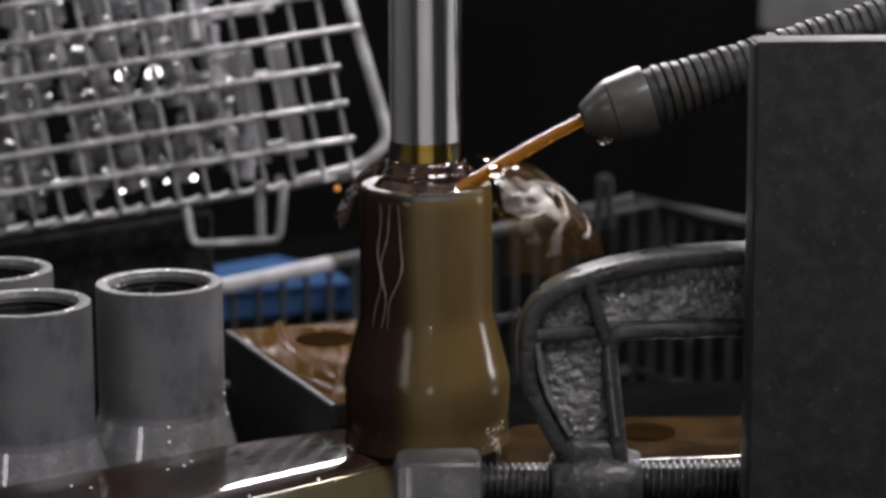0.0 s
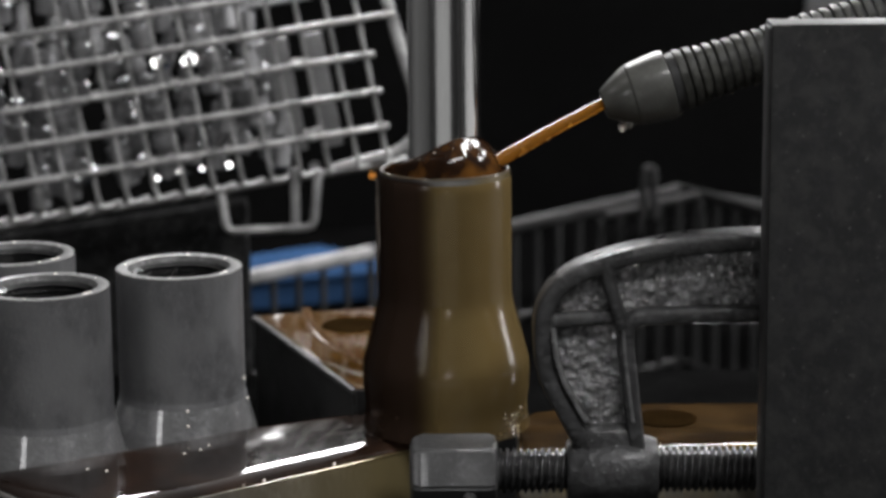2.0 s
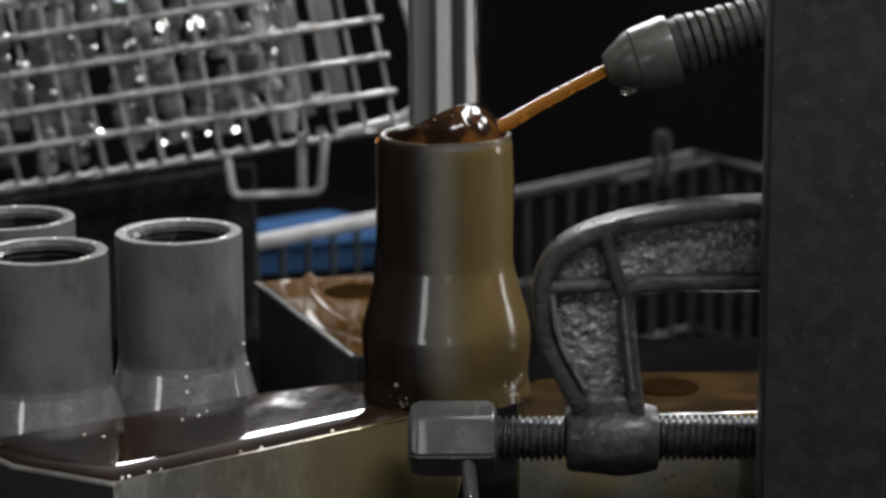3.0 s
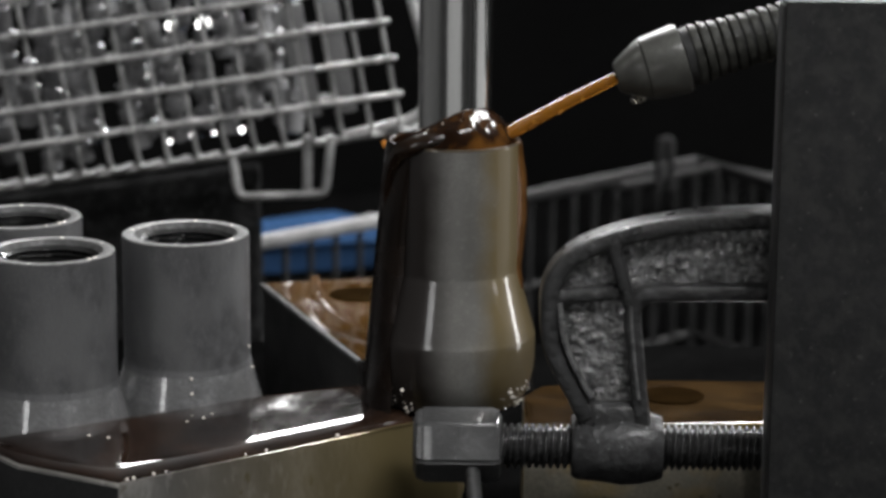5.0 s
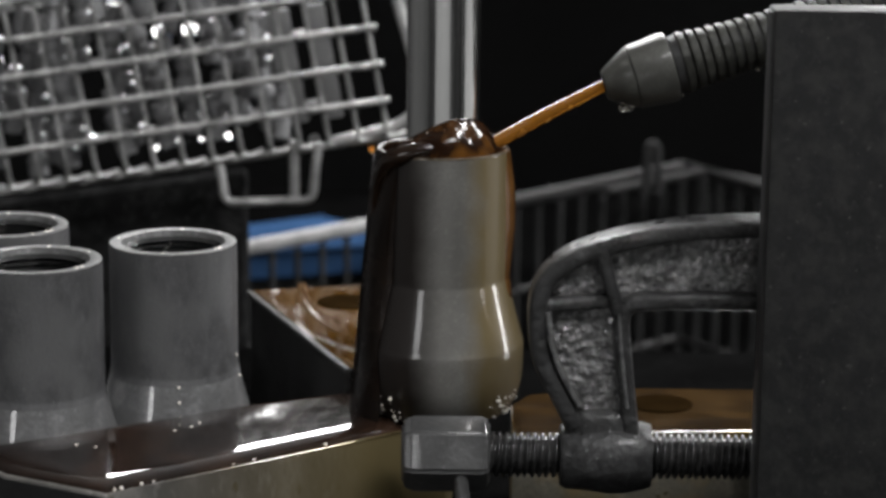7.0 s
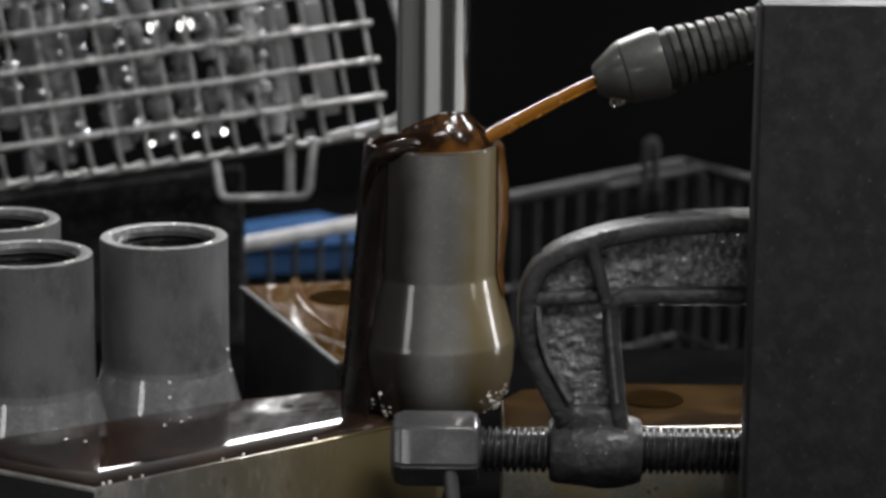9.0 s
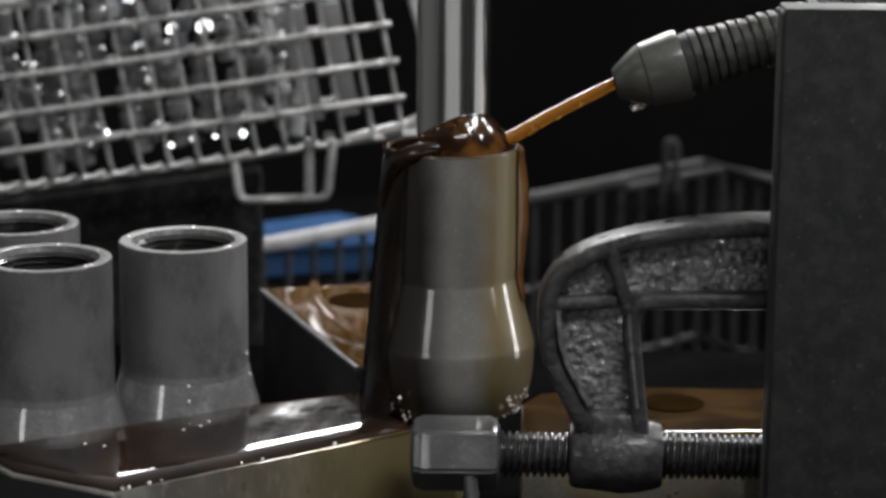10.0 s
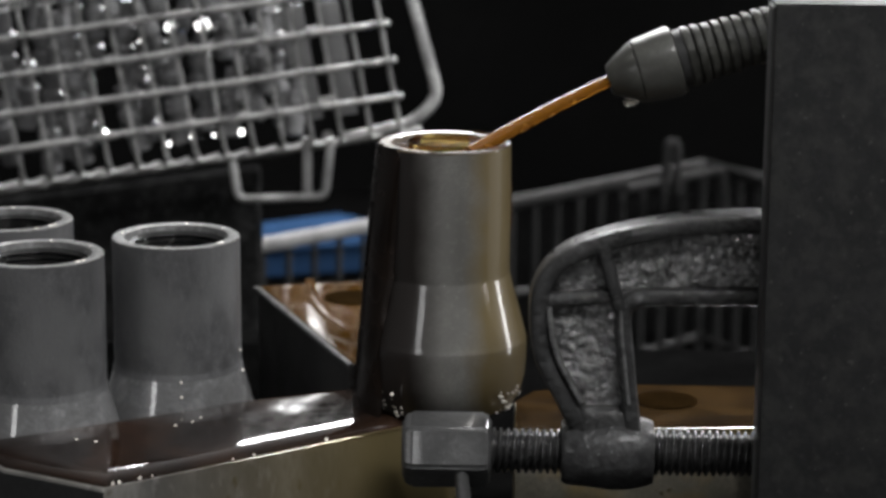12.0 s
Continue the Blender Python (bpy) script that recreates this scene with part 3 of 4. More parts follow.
part("body", along(lathe([(0.009, 0.009), (0.01, 0.0095), (0.0111, 0.0203), (0.0107, 0.0216), (0.0088, 0.022), (0.0088, 0.009)], 40)), NOZZLE_GREY, nozzle, sharp=24)
part("collar", along(lathe([(0.0001, 0.0222), (0.0092, 0.0222), (0.0092, 0.0252), (0.0001, 0.0252)], 40, closed=False)), BLOCK_DARK, nozzle)
for i in range(30):
    s = 0.0246 + i * 0.0032
    bulge = 0.0081 + 0.0014 * math.exp(-i / 3.0) + 0.00015 * math.sin(i * 2.1)
    ring = lathe([(bulge - 0.0014, s), (bulge - 0.0002, s + 0.0001), (bulge + 0.0003, s + 0.0005), (bulge + 0.0002, s + 0.0016), (bulge - 0.0003, s + 0.0027), (bulge - 0.0014, s + 0.0031)], 40, closed=False,
                 wobble=lambda a, z: 0.00012 * noise.noise(Vector((math.cos(a) * 5, math.sin(a) * 5, z * 900))))
    ring.transform(Matrix.Translation((0.0008 * min(1, i / 5), 0, 0)))
    part("hose_ring", along(ring), HOSE_GREY, nozzle)
part("hose_core", along(lathe([(0.0073, 0.02), (0.0073, 0.12)], 24, closed=False)), BLOCK_DARK, nozzle)
bm = bmesh.new()
for s, r in ((0.006, 0.0013), (0.008, 0.0017), (0.0255, 0.0007), (0.029, 0.0013), (0.0315, 0.0009), (0.035, 0.0009), (0.0385, 0.0009), (0.042, 0.0008), (0.0495, 0.0008)):
    q = TIP + HOSE_DIR * s
    blob(bm, (q.x, q.y - 0.002, q.z - (0.0083 if s < 0.009 else 0.0102 if s < 0.027 else 0.0086)), r * (1 if s < 0.009 else 0.6), 1.2)
tagged(part("oil_drops", bm, OIL_BEAD), "oil drops hanging under the nozzle", "oil drops", kind="stuff")

bm = bmesh.new()
pts, radii = [], []
for i in range(25):
    t = i / 24
    p = Vector((0.0505, 0.0218, 0.0992)).lerp(Vector((0.0075, -0.0115, 0.0815)), t)
    p.z += 0.0006 * math.sin(math.pi * t)
    pts.append(p)
    radii.append(0.0019 + 0.0004 * t)
stream = tagged(part("oil_stream", sweep(pts, 0.002, 16, radii=radii), STREAM), "amber oil jet pouring from the nozzle", "oil stream")

# ---- clamp ----
CY = -0.04
clamp = thing("c_clamp", "dark cast-iron clamp with a threaded screw", "clamp")


def cl(*pts):
    return [(x / 1000, z / 1000) for x, z in pts]


OUT_LINE = cl((39.5, 9), (35.2, 17.5), (31, 25), (28.9, 31), (28.2, 38), (28.1, 44), (29, 49), (31.8, 54), (36.5, 58), (43.5, 61.2), (52.5, 64), (68, 67), (79, 67.8), (91, 68.4), (125, 67.5), (140, 60), (146, 45), (146, 5))
IN_LINE = cl((56.2, 6), (55, 14), (53.6, 27), (52.4, 38), (52.6, 43), (55.5, 46), (62, 46.5), (91, 46.8), (120, 46), (128, 38), (128, 5))


def smooth_line(pts):
    return [tuple(p) for p in rounded([(x, 0, z) for x, z in pts], 0.006, 3)]


def plate(line_a, line_b, y0, y1):
    """A plate between two upright outlines."""
    bm = bmesh.new()
    poly = [(p[0], p[2]) for p in line_a] + [(p[0], p[2]) for p in reversed(line_b)]
    f = [bm.verts.new((x, y0, z)) for x, z in poly]
    b = [bm.verts.new((x, y1, z)) for x, z in poly]
    k = len(poly)
    bm.faces.new(f)
    bm.faces.new(b[::-1])
    for i in range(k):
        bm.faces.new((f[i], f[(i + 1) % k], b[(i + 1) % k], b[i]))
    return bm


def flange(line, width, y0, y1, bm=None):
    """A bar of rectangular section along an upright line, with rounded edges."""
    bm = bm or bmesh.new()
    pts = [Vector((p[0], 0, p[2])) for p in line]
    turns = [2 * math.pi * k / 20 for k in range(20)]
    sect = [(math.copysign(abs(math.cos(a)) ** 0.42, math.cos(a)), math.copysign(abs(math.sin(a)) ** 0.42, math.sin(a))) for a in turns]
    rings = []
    for i, p in enumerate(pts):
        d = (pts[min(i + 1, len(pts) - 1)] - pts[max(i - 1, 0)]).normalized()
        nrm = Vector((-d.z, 0, d.x))
        rings.append([bm.verts.new(p + nrm * (u * width / 2) + Vector((0, (y0 + y1) / 2 + v * (y1 - y0) / 2, 0))) for u, v in sect])
    for p, q in zip(rings, rings[1:]):
        for i in range(20):
            bm.faces.new((p[i], p[(i + 1) % 20], q[(i + 1) % 20], q[i]))
    bm.faces.new(rings[0][::-1])
    bm.faces.new(rings[-1])
    return bm


oline, iline = smooth_line(OUT_LINE), smooth_line(IN_LINE)


def inside(x, z, poly):
    hit = False
    for (x0, z0), (x1, z1) in zip(poly, poly[1:] + poly[:1]):
        if (z0 > z) != (z1 > z) and x < x0 + (x1 - x0) * (z - z0) / (z1 - z0):
            hit = not hit
    return hit


def cast_web():
    """The sunk web between the flanges, its face lumpy from the sand mould."""
    bm = plate(oline, iline, CY - 0.0012, CY + 0.0022)
    poly = [(p[0], p[2]) for p in oline] + [(p[0], p[2]) for p in reversed(iline)]
    step = 0.00045
    grid = {}
    for i in range(150):
        for j in range(135):
            x, z = 0.0255 + i * step, 0.008 + j * step
            if inside(x, z, poly):
                q = Vector((x * 420, 0, z * 420))
                h = 0.0005 * noise.noise(q) + 0.0003 * noise.noise(q * 2.1) + 0.0009 * noise.noise(q * 0.3)
                grid[i, j] = bm.verts.new((x, CY - 0.0022 - h, z))
    for (i, j), v in grid.items():
        c = [grid.get(k) for k in ((i, j), (i + 1, j), (i + 1, j + 1), (i, j + 1))]
        if all(c):
            bm.faces.new(c)
    return bm


part("web", cast_web(), CAST_ROUGH, clamp, "lumpy oily cast web", sharp=80)
part("outer_flange", flange(oline, 0.0056, CY - 0.0068, CY + 0.0068), CAST_DARK, clamp, sharp=70)
part("inner_flange", flange(iline, 0.0052, CY - 0.0066, CY + 0.0066), CAST_DARK, clamp, sharp=70)
part("rib", flange([(0.0462, 0, 0.0625), (0.0474, 0, 0.057), (0.049, 0, 0.051), (0.0515, 0, 0.043)], 0.0044, CY - 0.0069, CY + 0.0066), CAST_DARK, clamp, sharp=70)
part("rib", flange([(0.0285, 0, 0.0448), (0.034, 0, 0.0452), (0.042, 0, 0.0458), (0.0505, 0, 0.0465)], 0.0046, CY - 0.0054, CY + 0.005), CAST_DARK, clamp, sharp=70)
part("rib", flange(smooth_line([(0.0312, 0.0435), (0.0317, 0.036), (0.0337, 0.0285), (0.0372, 0.0215), (0.0408, 0.0155)]), 0.0019, CY - 0.0072, CY), CAST_EDGE_LIT, clamp, "bead with the edge's highlight in its colour", sharp=70)
part("rib", flange(smooth_line([(0.0516, 0.043), (0.052, 0.036), (0.0534, 0.024), (0.0546, 0.015)]), 0.0012, CY - 0.007, CY), CAST_EDGE_LIT, clamp, "bead with the edge's highlight in its colour", sharp=70)
for x, z, w, h in ((0.0755, 0.0592, 0.0017, 0.0022), (0.0785, 0.0592, 0.0022, 0.0022), (0.0818, 0.0592, 0.0014, 0.0022), (0.0848, 0.0594, 0.0024, 0.0022), (0.0882, 0.0594, 0.002, 0.0022), (0.0826, 0.0532, 0.0028, 0.0014), (0.0866, 0.0534, 0.0026, 0.0014), (0.062, 0.0545, 0.0024, 0.0034)):
    part("raised_mark", box(x, x + w, CY - 0.0037, CY - 0.002, z - h, z + h, 0.0006), CAST_ROUGH, clamp)
SZ = -0.0014
toX = Matrix.Translation((0, CY, SZ)) @ pose(0, 0, 0, 0, 90, 0)


def onscrew(bm):
    bm.transform(toX)
    return bm


part("boss", onscrew(lathe([(0.0064, 0.0355), (0.0088, 0.0355), (0.0098, 0.037), (0.0102, 0.043), (0.0112, 0.05), (0.011, 0.0555), (0.01, 0.06), (0.0092, 0.0622), (0.0064, 0.0622)], 40, wobble=lambda a, z: 0.0002 * noise.noise(Vector((math.cos(a) * 2, math.sin(a) * 2, z * 150))))), CAST_SMOOTH, clamp)


part("neck", prism(plan((39, -45), (41, -46), (55, -46), (57.5, -45), (57, -34), (39, -34)), 0.0, 0.0135, 0.0035, 3), CAST_DARK, clamp)


def thread(x0, x1, r, pitch, sides=28):
    bm = bmesh.new()
    n = int((x1 - x0) / pitch * 8)
    rings = []
    for i in range(n + 1):
        ring = []
        for k in range(sides):
            a = 2 * math.pi * k / sides
            ph = ((x0 + (x1 - x0) * i / n) / pitch + k / sides) % 1
            d = abs(ph - 0.5) * 2
            rr = r - 0.0014 * (1 - min(1, max(0, (d - 0.15) / 0.6)))
            ring.append(bm.verts.new((rr * math.cos(a), rr * math.sin(a), x0 + (x1 - x0) * i / n)))
        rings.append(ring)
    for p, q in zip(rings, rings[1:]):
        for k in range(sides):
            bm.faces.new((p[k], p[(k + 1) % sides], q[(k + 1) % sides], q[k]))
    bm.faces.new(rings[0][::-1])
    bm.faces.new(rings[-1])
    return bm


part("screw", onscrew(thread(0.0135, 0.126, 0.0067, 0.0021)), SCREW_DARK, clamp, "oily black threaded screw", sharp=60)
bm = lathe([(0.0001, -0.011), (0.0094, -0.011), (0.0115, -0.0085), (0.0115, 0.0135), (0.0102, 0.015), (0.0001, 0.015)], 6, closed=False, a0=radians(40), a1=radians(400))
bmesh.ops.remove_doubles(bm, verts=bm.verts, dist=1e-6)
bmesh.ops.bevel(bm, geom=list(bm.edges), offset=0.0009, segments=3, affect="EDGES")
part("screw_head", onscrew(bm), SCREW_WORN, clamp, "worn hexagonal screw head", sharp=40)
part("tommy_bar", sweep([(0.0065, CY - 0.008, 0.0 + SZ - 0.004), (0.0078, CY - 0.012, -0.02), (0.0105, CY - 0.016, -0.04)], 0.0022, 14), SCREW_WORN, clamp)

# ---- upright slab ----
slab = thing("steel_upright", "blackened steel upright slab standing on the table", "slab")
bm = box(0.0892, 0.18, -0.0755, -0.062, TABLE_Z, 0.1348, 0.0008)
part("body", bm, SLAB_DARK, slab)
part("paler_edge", box(0.0888, 0.0891, -0.0745, -0.063, TABLE_Z, 0.1336, 0.0001), SLAB_EDGE, slab, "paler left edge of the slab")

# ---- wire basket with parts ----
basket = thing("wire_basket", "galvanised wire basket, tilted, holding bright turned parts", "basket")
BO, BU, BW = Vector((-0.0249, 0.30, 0.049)), Vector((0.989, 0, 0.148)), Vector((-0.19, 0.05, 0.98))


def bk(u, w, d=0.0):
    return BO + BU * (u / 1000) + BW * (w / 1000) + Vector((0, d / 1000, 0))


for w, end in ((0, 0), (15.6, 0), (31.7, 0), (47.5, 12), (63.5, 12), (79.5, 12)):
    part("wire", sweep([bk(-260, w), bk(-120, w, 0.3), bk(end, w)], 0.00135), WIRE, basket)
for i in range(21):
    u = -4 - i * 12.7
    part("wire", sweep(rounded([bk(u, 100, 2.5), bk(u, -15, 2.5), bk(u + 3, -17.5, 9), bk(u + 7, -17, 16)], 0.003, 3), 0.00105), WIRE_DIM, basket)
    part("wire_foot", sweep([bk(u - 0.5, -15.8, 1.2), bk(u + 3.5, -16.4, 3.5), bk(u + 8, -15.6, 5)], 0.0013, 8), WIRE_DIM, basket)
for d in (6, 110):
    part("wire", sweep([bk(-260, -19, d), bk(5 if d < 50 else -30, -17 + d * 0.03, d)], 0.0016), WIRE_DIM, basket)
part("rim_rod", sweep(rounded([bk(-8, 130, 30), bk(6, 88, 22), bk(10.5, 40, 12), bk(14.5, -4, 8), bk(2, -13, 5), bk(-30, -16, 4)], 0.009, 5), 0.0026, 10), WIRE_DIM, basket)
part("handle", sweep(rounded([(-0.0995, 0.305, 0.022), (-0.096, 0.30, 0.003), (-0.0585, 0.30, 0.0045), (-0.0558, 0.30, 0.03)], 0.004, 4), 0.0019, 10), WIRE_DIM, basket)
part("handle_post", sweep([(-0.0665, 0.303, 0.03), (-0.0665, 0.303, 0.005)], 0.0021, 8), WIRE_DIM, basket)
for w in (20, 50, 80):
    part("wire", sweep([bk(-260, w, 112), bk(-30, w, 112)], 0.0013), WIRE_DIM, basket)
stand = thing("basket_stand", "black plastic box under the wire basket", "box")
bm = box(-0.30, -0.09, 0.325, 0.345, -0.172, 0.016, 0.004)
for v in bm.verts:
    if v.co.z > 0:
        v.co.z += (v.co.x + 0.06) * 0.149
part("body", bm, BIN_BLACK, stand)
part("foot", box(-0.3, -0.27, 0.346, 0.4, -0.172, -0.157, 0.002), BIN_BLACK, stand)
part("foot", box(-0.12, -0.09, 0.346, 0.4, -0.172, -0.157, 0.002), BIN_BLACK, stand)

rng = random.Random(4)
FITTING = [(0.0001, 0), (0.0042, 0), (0.0046, 0.0005), (0.0046, 0.009), (0.0034, 0.0095), (0.0034, 0.013), (0.0052, 0.0135), (0.0052, 0.019), (0.003, 0.0198), (0.003, 0.03), (0.0001, 0.0303)]
fitting = None
for i in range(9):
    for j in range(5):
        for k in range(2):
            u, w, d = -232 + i * 22 + rng.uniform(-6, 6), -14 + j * 20 + rng.uniform(-4, 4), 24 + k * 34 + rng.uniform(-6, 6)
            p = bk(u, w, d)
            m = Matrix.Translation(p) @ pose(0, 0, 0, rng.uniform(-12, 12), rng.uniform(-14, 14) - 9, rng.uniform(0, 360))
            if fitting is None:
                fitting = thing("turned_fitting", "small bright turned steel fitting lying in the basket", "fitting", "fittings in the basket")
                part("body", lathe(FITTING, 14, closed=False), PART_BRIGHT, fitting)
                fitting.matrix_basis = m
            else:
                copy_thing(fitting, m)
for u, ww in ((-46, 11), (-29, 9)):
    pl = thing("steel_strip", "pale grey steel strip standing in the basket", "strip", "strips in the basket")
    bm = box(-0.5 * ww / 1000, 0.5 * ww / 1000, 0, 0.003, -0.004, 0.048, 0.0006)
    part("body", bm, PLATE_PALE, pl)
    pl.matrix_basis = Matrix.Translation(bk(u, -8, 45)) @ pose(0, 0, 0, 0, -10, 5)

# Mirror heads added for glints, each turned to reflect a lamp.
CAP = [(0.0001, 0), (0.0030, 0), (0.0032, 0.0003), (0.0032, 0.004), (0.0022, 0.0042), (0.0022, 0.016), (0.0001, 0.016)]
for x, z, r, lampside in ((-0.125, 0.0765, 0.85, (-2.6, -3.8, 1.2)), (-0.1115, 0.0774, 1.05, (-2.6, -3.8, 1.2)), (-0.155, 0.03, 0.6, (1.1, 0.35, 1.5)), (-0.058, 0.03, 0.8, (-0.4, -1.0, 1.5)),
                          (-0.1267, 0.0254, 0.28, (-2.6, -3.8, 1.2)), (-0.117, 0.0287, 0.32, (-2.6, -3.8, 1.2)), (-0.0953, 0.031, 0.4, (-2.6, -3.8, 1.2)), (-0.1073, 0.0295, 0.25, (-2.6, -3.8, 1.2))):
    p = Vector((x, 0.308, z))
    half = ((Vector((0.01, -0.71, 0.21)) - p).normalized() + (Vector(lampside) - p).normalized()).normalized()
    pin = thing("glint_head", "small mirror head added to put a glint in the basket", "pin", "pins in the basket")
    bm = lathe([(a * r, b) for a, b in CAP], 20, closed=False)
    part("body", bm, PART_MIRROR, pin)
    pin.matrix_basis = Matrix.Translation(p) @ (-half).to_track_quat("Z", "Y").to_matrix().to_4x4()

# ---- rear basket with blue bin ----
RZ = -0.055
RIM = [(-0.30, 0.29, RZ), (-0.1027, 0.467, RZ), (-0.042, 0.526, RZ), (0.037, 0.594, RZ), (0.139, 0.70, RZ), (0.178, 0.645, RZ), (0.26, 0.53, RZ)]
rear = thing("wire_rack", "dull wire rack basket standing on the rear bench", "basket")
part("rim", sweep(RIM[2:], 0.0038, 8), WIRE_DULL, rear)
part("lit_rim", sweep(RIM[:3], 0.0039, 8), RIM_LIT, rear, "stretch of rim with its stronger light in the colour")
for drop, r in ((0.052, 0.0018), (0.106, 0.0021)):
    part("rail", sweep([(x, y, z - drop) for x, y, z in RIM], r, 8), WIRE_DULL, rear)
for a, b in zip(RIM, RIM[1:]):
    a, b = Vector(a), Vector(b)
    n = max(1, round((b - a).length / 0.0185))
    for i in range(n):
        p = a.lerp(b, i / n)
        part("wire", sweep([p + Vector((0, 0, 0.002)), p - Vector((0, 0, 0.117))], 0.0018, 6), WIRE_DULL, rear)
part("hoop", sweep(rounded([(0.112, 0.64, -0.06), (0.113, 0.64, -0.0305), (0.1185, 0.64, -0.0305), (0.1195, 0.64, -0.06)], 0.004, 4), 0.0024, 8), WIRE_DULL, rear)
part("inner_rail", sweep(rounded([(0.09, 0.63, -0.056), (0.147, 0.66, -0.05), (0.15, 0.66, -0.075)], 0.004, 3), 0.0022, 8), WIRE_DULL, rear)
blue = thing("blue_bin", "blue plastic bin behind the rack's wires", "bin")
bm = prism([(-0.16, 0.53), (-0.03, 0.57), (-0.04, 0.60), (-0.075, 0.64), (-0.17, 0.57)], -0.09, -0.0733, 0.003)
part("body", bm, BIN_BLUE, blue)
# black block fills the space from the blue part down to the bench
part("base", prism([(-0.155, 0.535), (-0.035, 0.572), (-0.045, 0.60), (-0.078, 0.635), (-0.165, 0.57)], -0.172, -0.09), BIN_BLACK, blue, "black block filling in below the blue bin")
part("lip", sweep([(-0.16, 0.5285, -0.0753), (-0.095, 0.5485, -0.0753), (-0.031, 0.5685, -0.0753)], 0.0014, 8), BIN_BLUE, blue)

# ---- far right pale cover, indicator ----
cover = thing("machine_cover", "pale grey machine cover far behind the hose", "cover")
bm = prism([(0.2, 0.62), (0.34, 0.60), (0.34, 0.66), (0.21, 0.66)], 0.058, 0.2, 0.006)
part("body", bm, PLATE_PALE, cover)
part("stand", box(0.25, 0.32, 0.61, 0.65, -0.172, 0.058, 0.003), BIN_BLACK, cover)
led = tagged(part("indicator_light", blob(bmesh.new(), (-0.0328, 0.305, 0.0262), 0.0012), LED), "tiny orange indicator light on the black box", "indicator")

# ---- drops and bubbles at the coupling's foot, glints painted pale ----
bm = bmesh.new()
rng = random.Random(9)
for cx, cz in ((-0.0165, -0.0155), (0.0225, -0.012)):
    for i in range(24):
        a, z = math.atan2(cz, cx) + rng.uniform(-0.3, 0.3), 0.0015 + rng.uniform(0, 0.0085)
        blob(bm, ((outer(z) + 0.0004) * math.cos(a), (outer(z) + 0.0004) * math.sin(a), z), rng.choice((0.0002, 0.0003, 0.0004, 0.0006)))
for x, y in ((-0.0745, -0.026), (-0.0725, -0.0215), (-0.079, -0.03), (-0.106, -0.045), (-0.1, -0.047)):
    blob(bm, (x, y, 0.0014), 0.0006)
for i in range(9):
    t = rng.random() ** 1.3
    blob(bm, (-0.0915 + 0.081 * t, -0.0805 + 0.063 * t, -0.0004), rng.uniform(0.0003, 0.0006))
for a, z in ((-8, 0.047), (-5, 0.04), (-80, 0.041), (-80, 0.0365)):
    r = outer(z)
    blob(bm, (-0.0845 + r * math.cos(radians(a)), 0.018 + r * math.sin(radians(a)), TABLE_Z + z), 0.0005)
for cx, cy, cz in ((-0.0845, 0.018, TABLE_Z), (-0.1228, -0.009, TABLE_Z), (-0.141, 0.04, TABLE_Z)):
    for a, r in ((-38, 0.0008), (-31, 0.0007), (-44, 0.0005), (95, 0.0006), (160, 0.0005), (-100, 0.0003), (40, 0.0004)):
        a = radians(a + rng.uniform(-9, 9))
        blob(bm, (cx + 0.0178 * math.cos(a), cy + 0.0178 * math.sin(a), cz + 0.083), r, 0.35)
tagged(part("glint_drops", bm, GLINT_PALE), "small oil drops, glints put into their pale colour", "bubbles", kind="stuff")


# ---- splash ----
def on_sheet(t, sd, reach, fall, spread, seed, up=0.0):
    """A point of the arched sheet: t outwards, sd across."""
    a = sd * spread * (0.6 + 0.7 * t)
    n = noise.noise(Vector((t * 2, sd * 3, seed)))
    r = 0.013 + reach * t * (1 + 0.12 * n) * (1 - 0.5 * sd * sd)
    z = 0.087 + 0.0085 * math.sin(t * 2.2) - fall * t * t + 0.001 * n + up
    return Vector((r * math.cos(a), r * math.sin(a), z))


def sheet(reach, fall, spread, seed):
    """A thin arched sheet of thrown oil, open to +x."""
    bm = bmesh.new()
    rows = []
    for i in range(29):
        t = 0.18 + 0.82 * i / 28
        rows.append([bm.verts.new(on_sheet(t * (0.93 + 0.09 * noise.noise(Vector((k * 0.35, seed, 0)))), k / 28 - 0.5, reach, fall, spread, seed)) for k in range(29)])
    for p, q in zip(rows, rows[1:]):
        for k in range(28):
            bm.faces.new((p[k], p[k + 1], q[k + 1], q[k]))
    bmesh.ops.solidify(bm, geom=list(bm.faces), thickness=0.0003)
    return bm


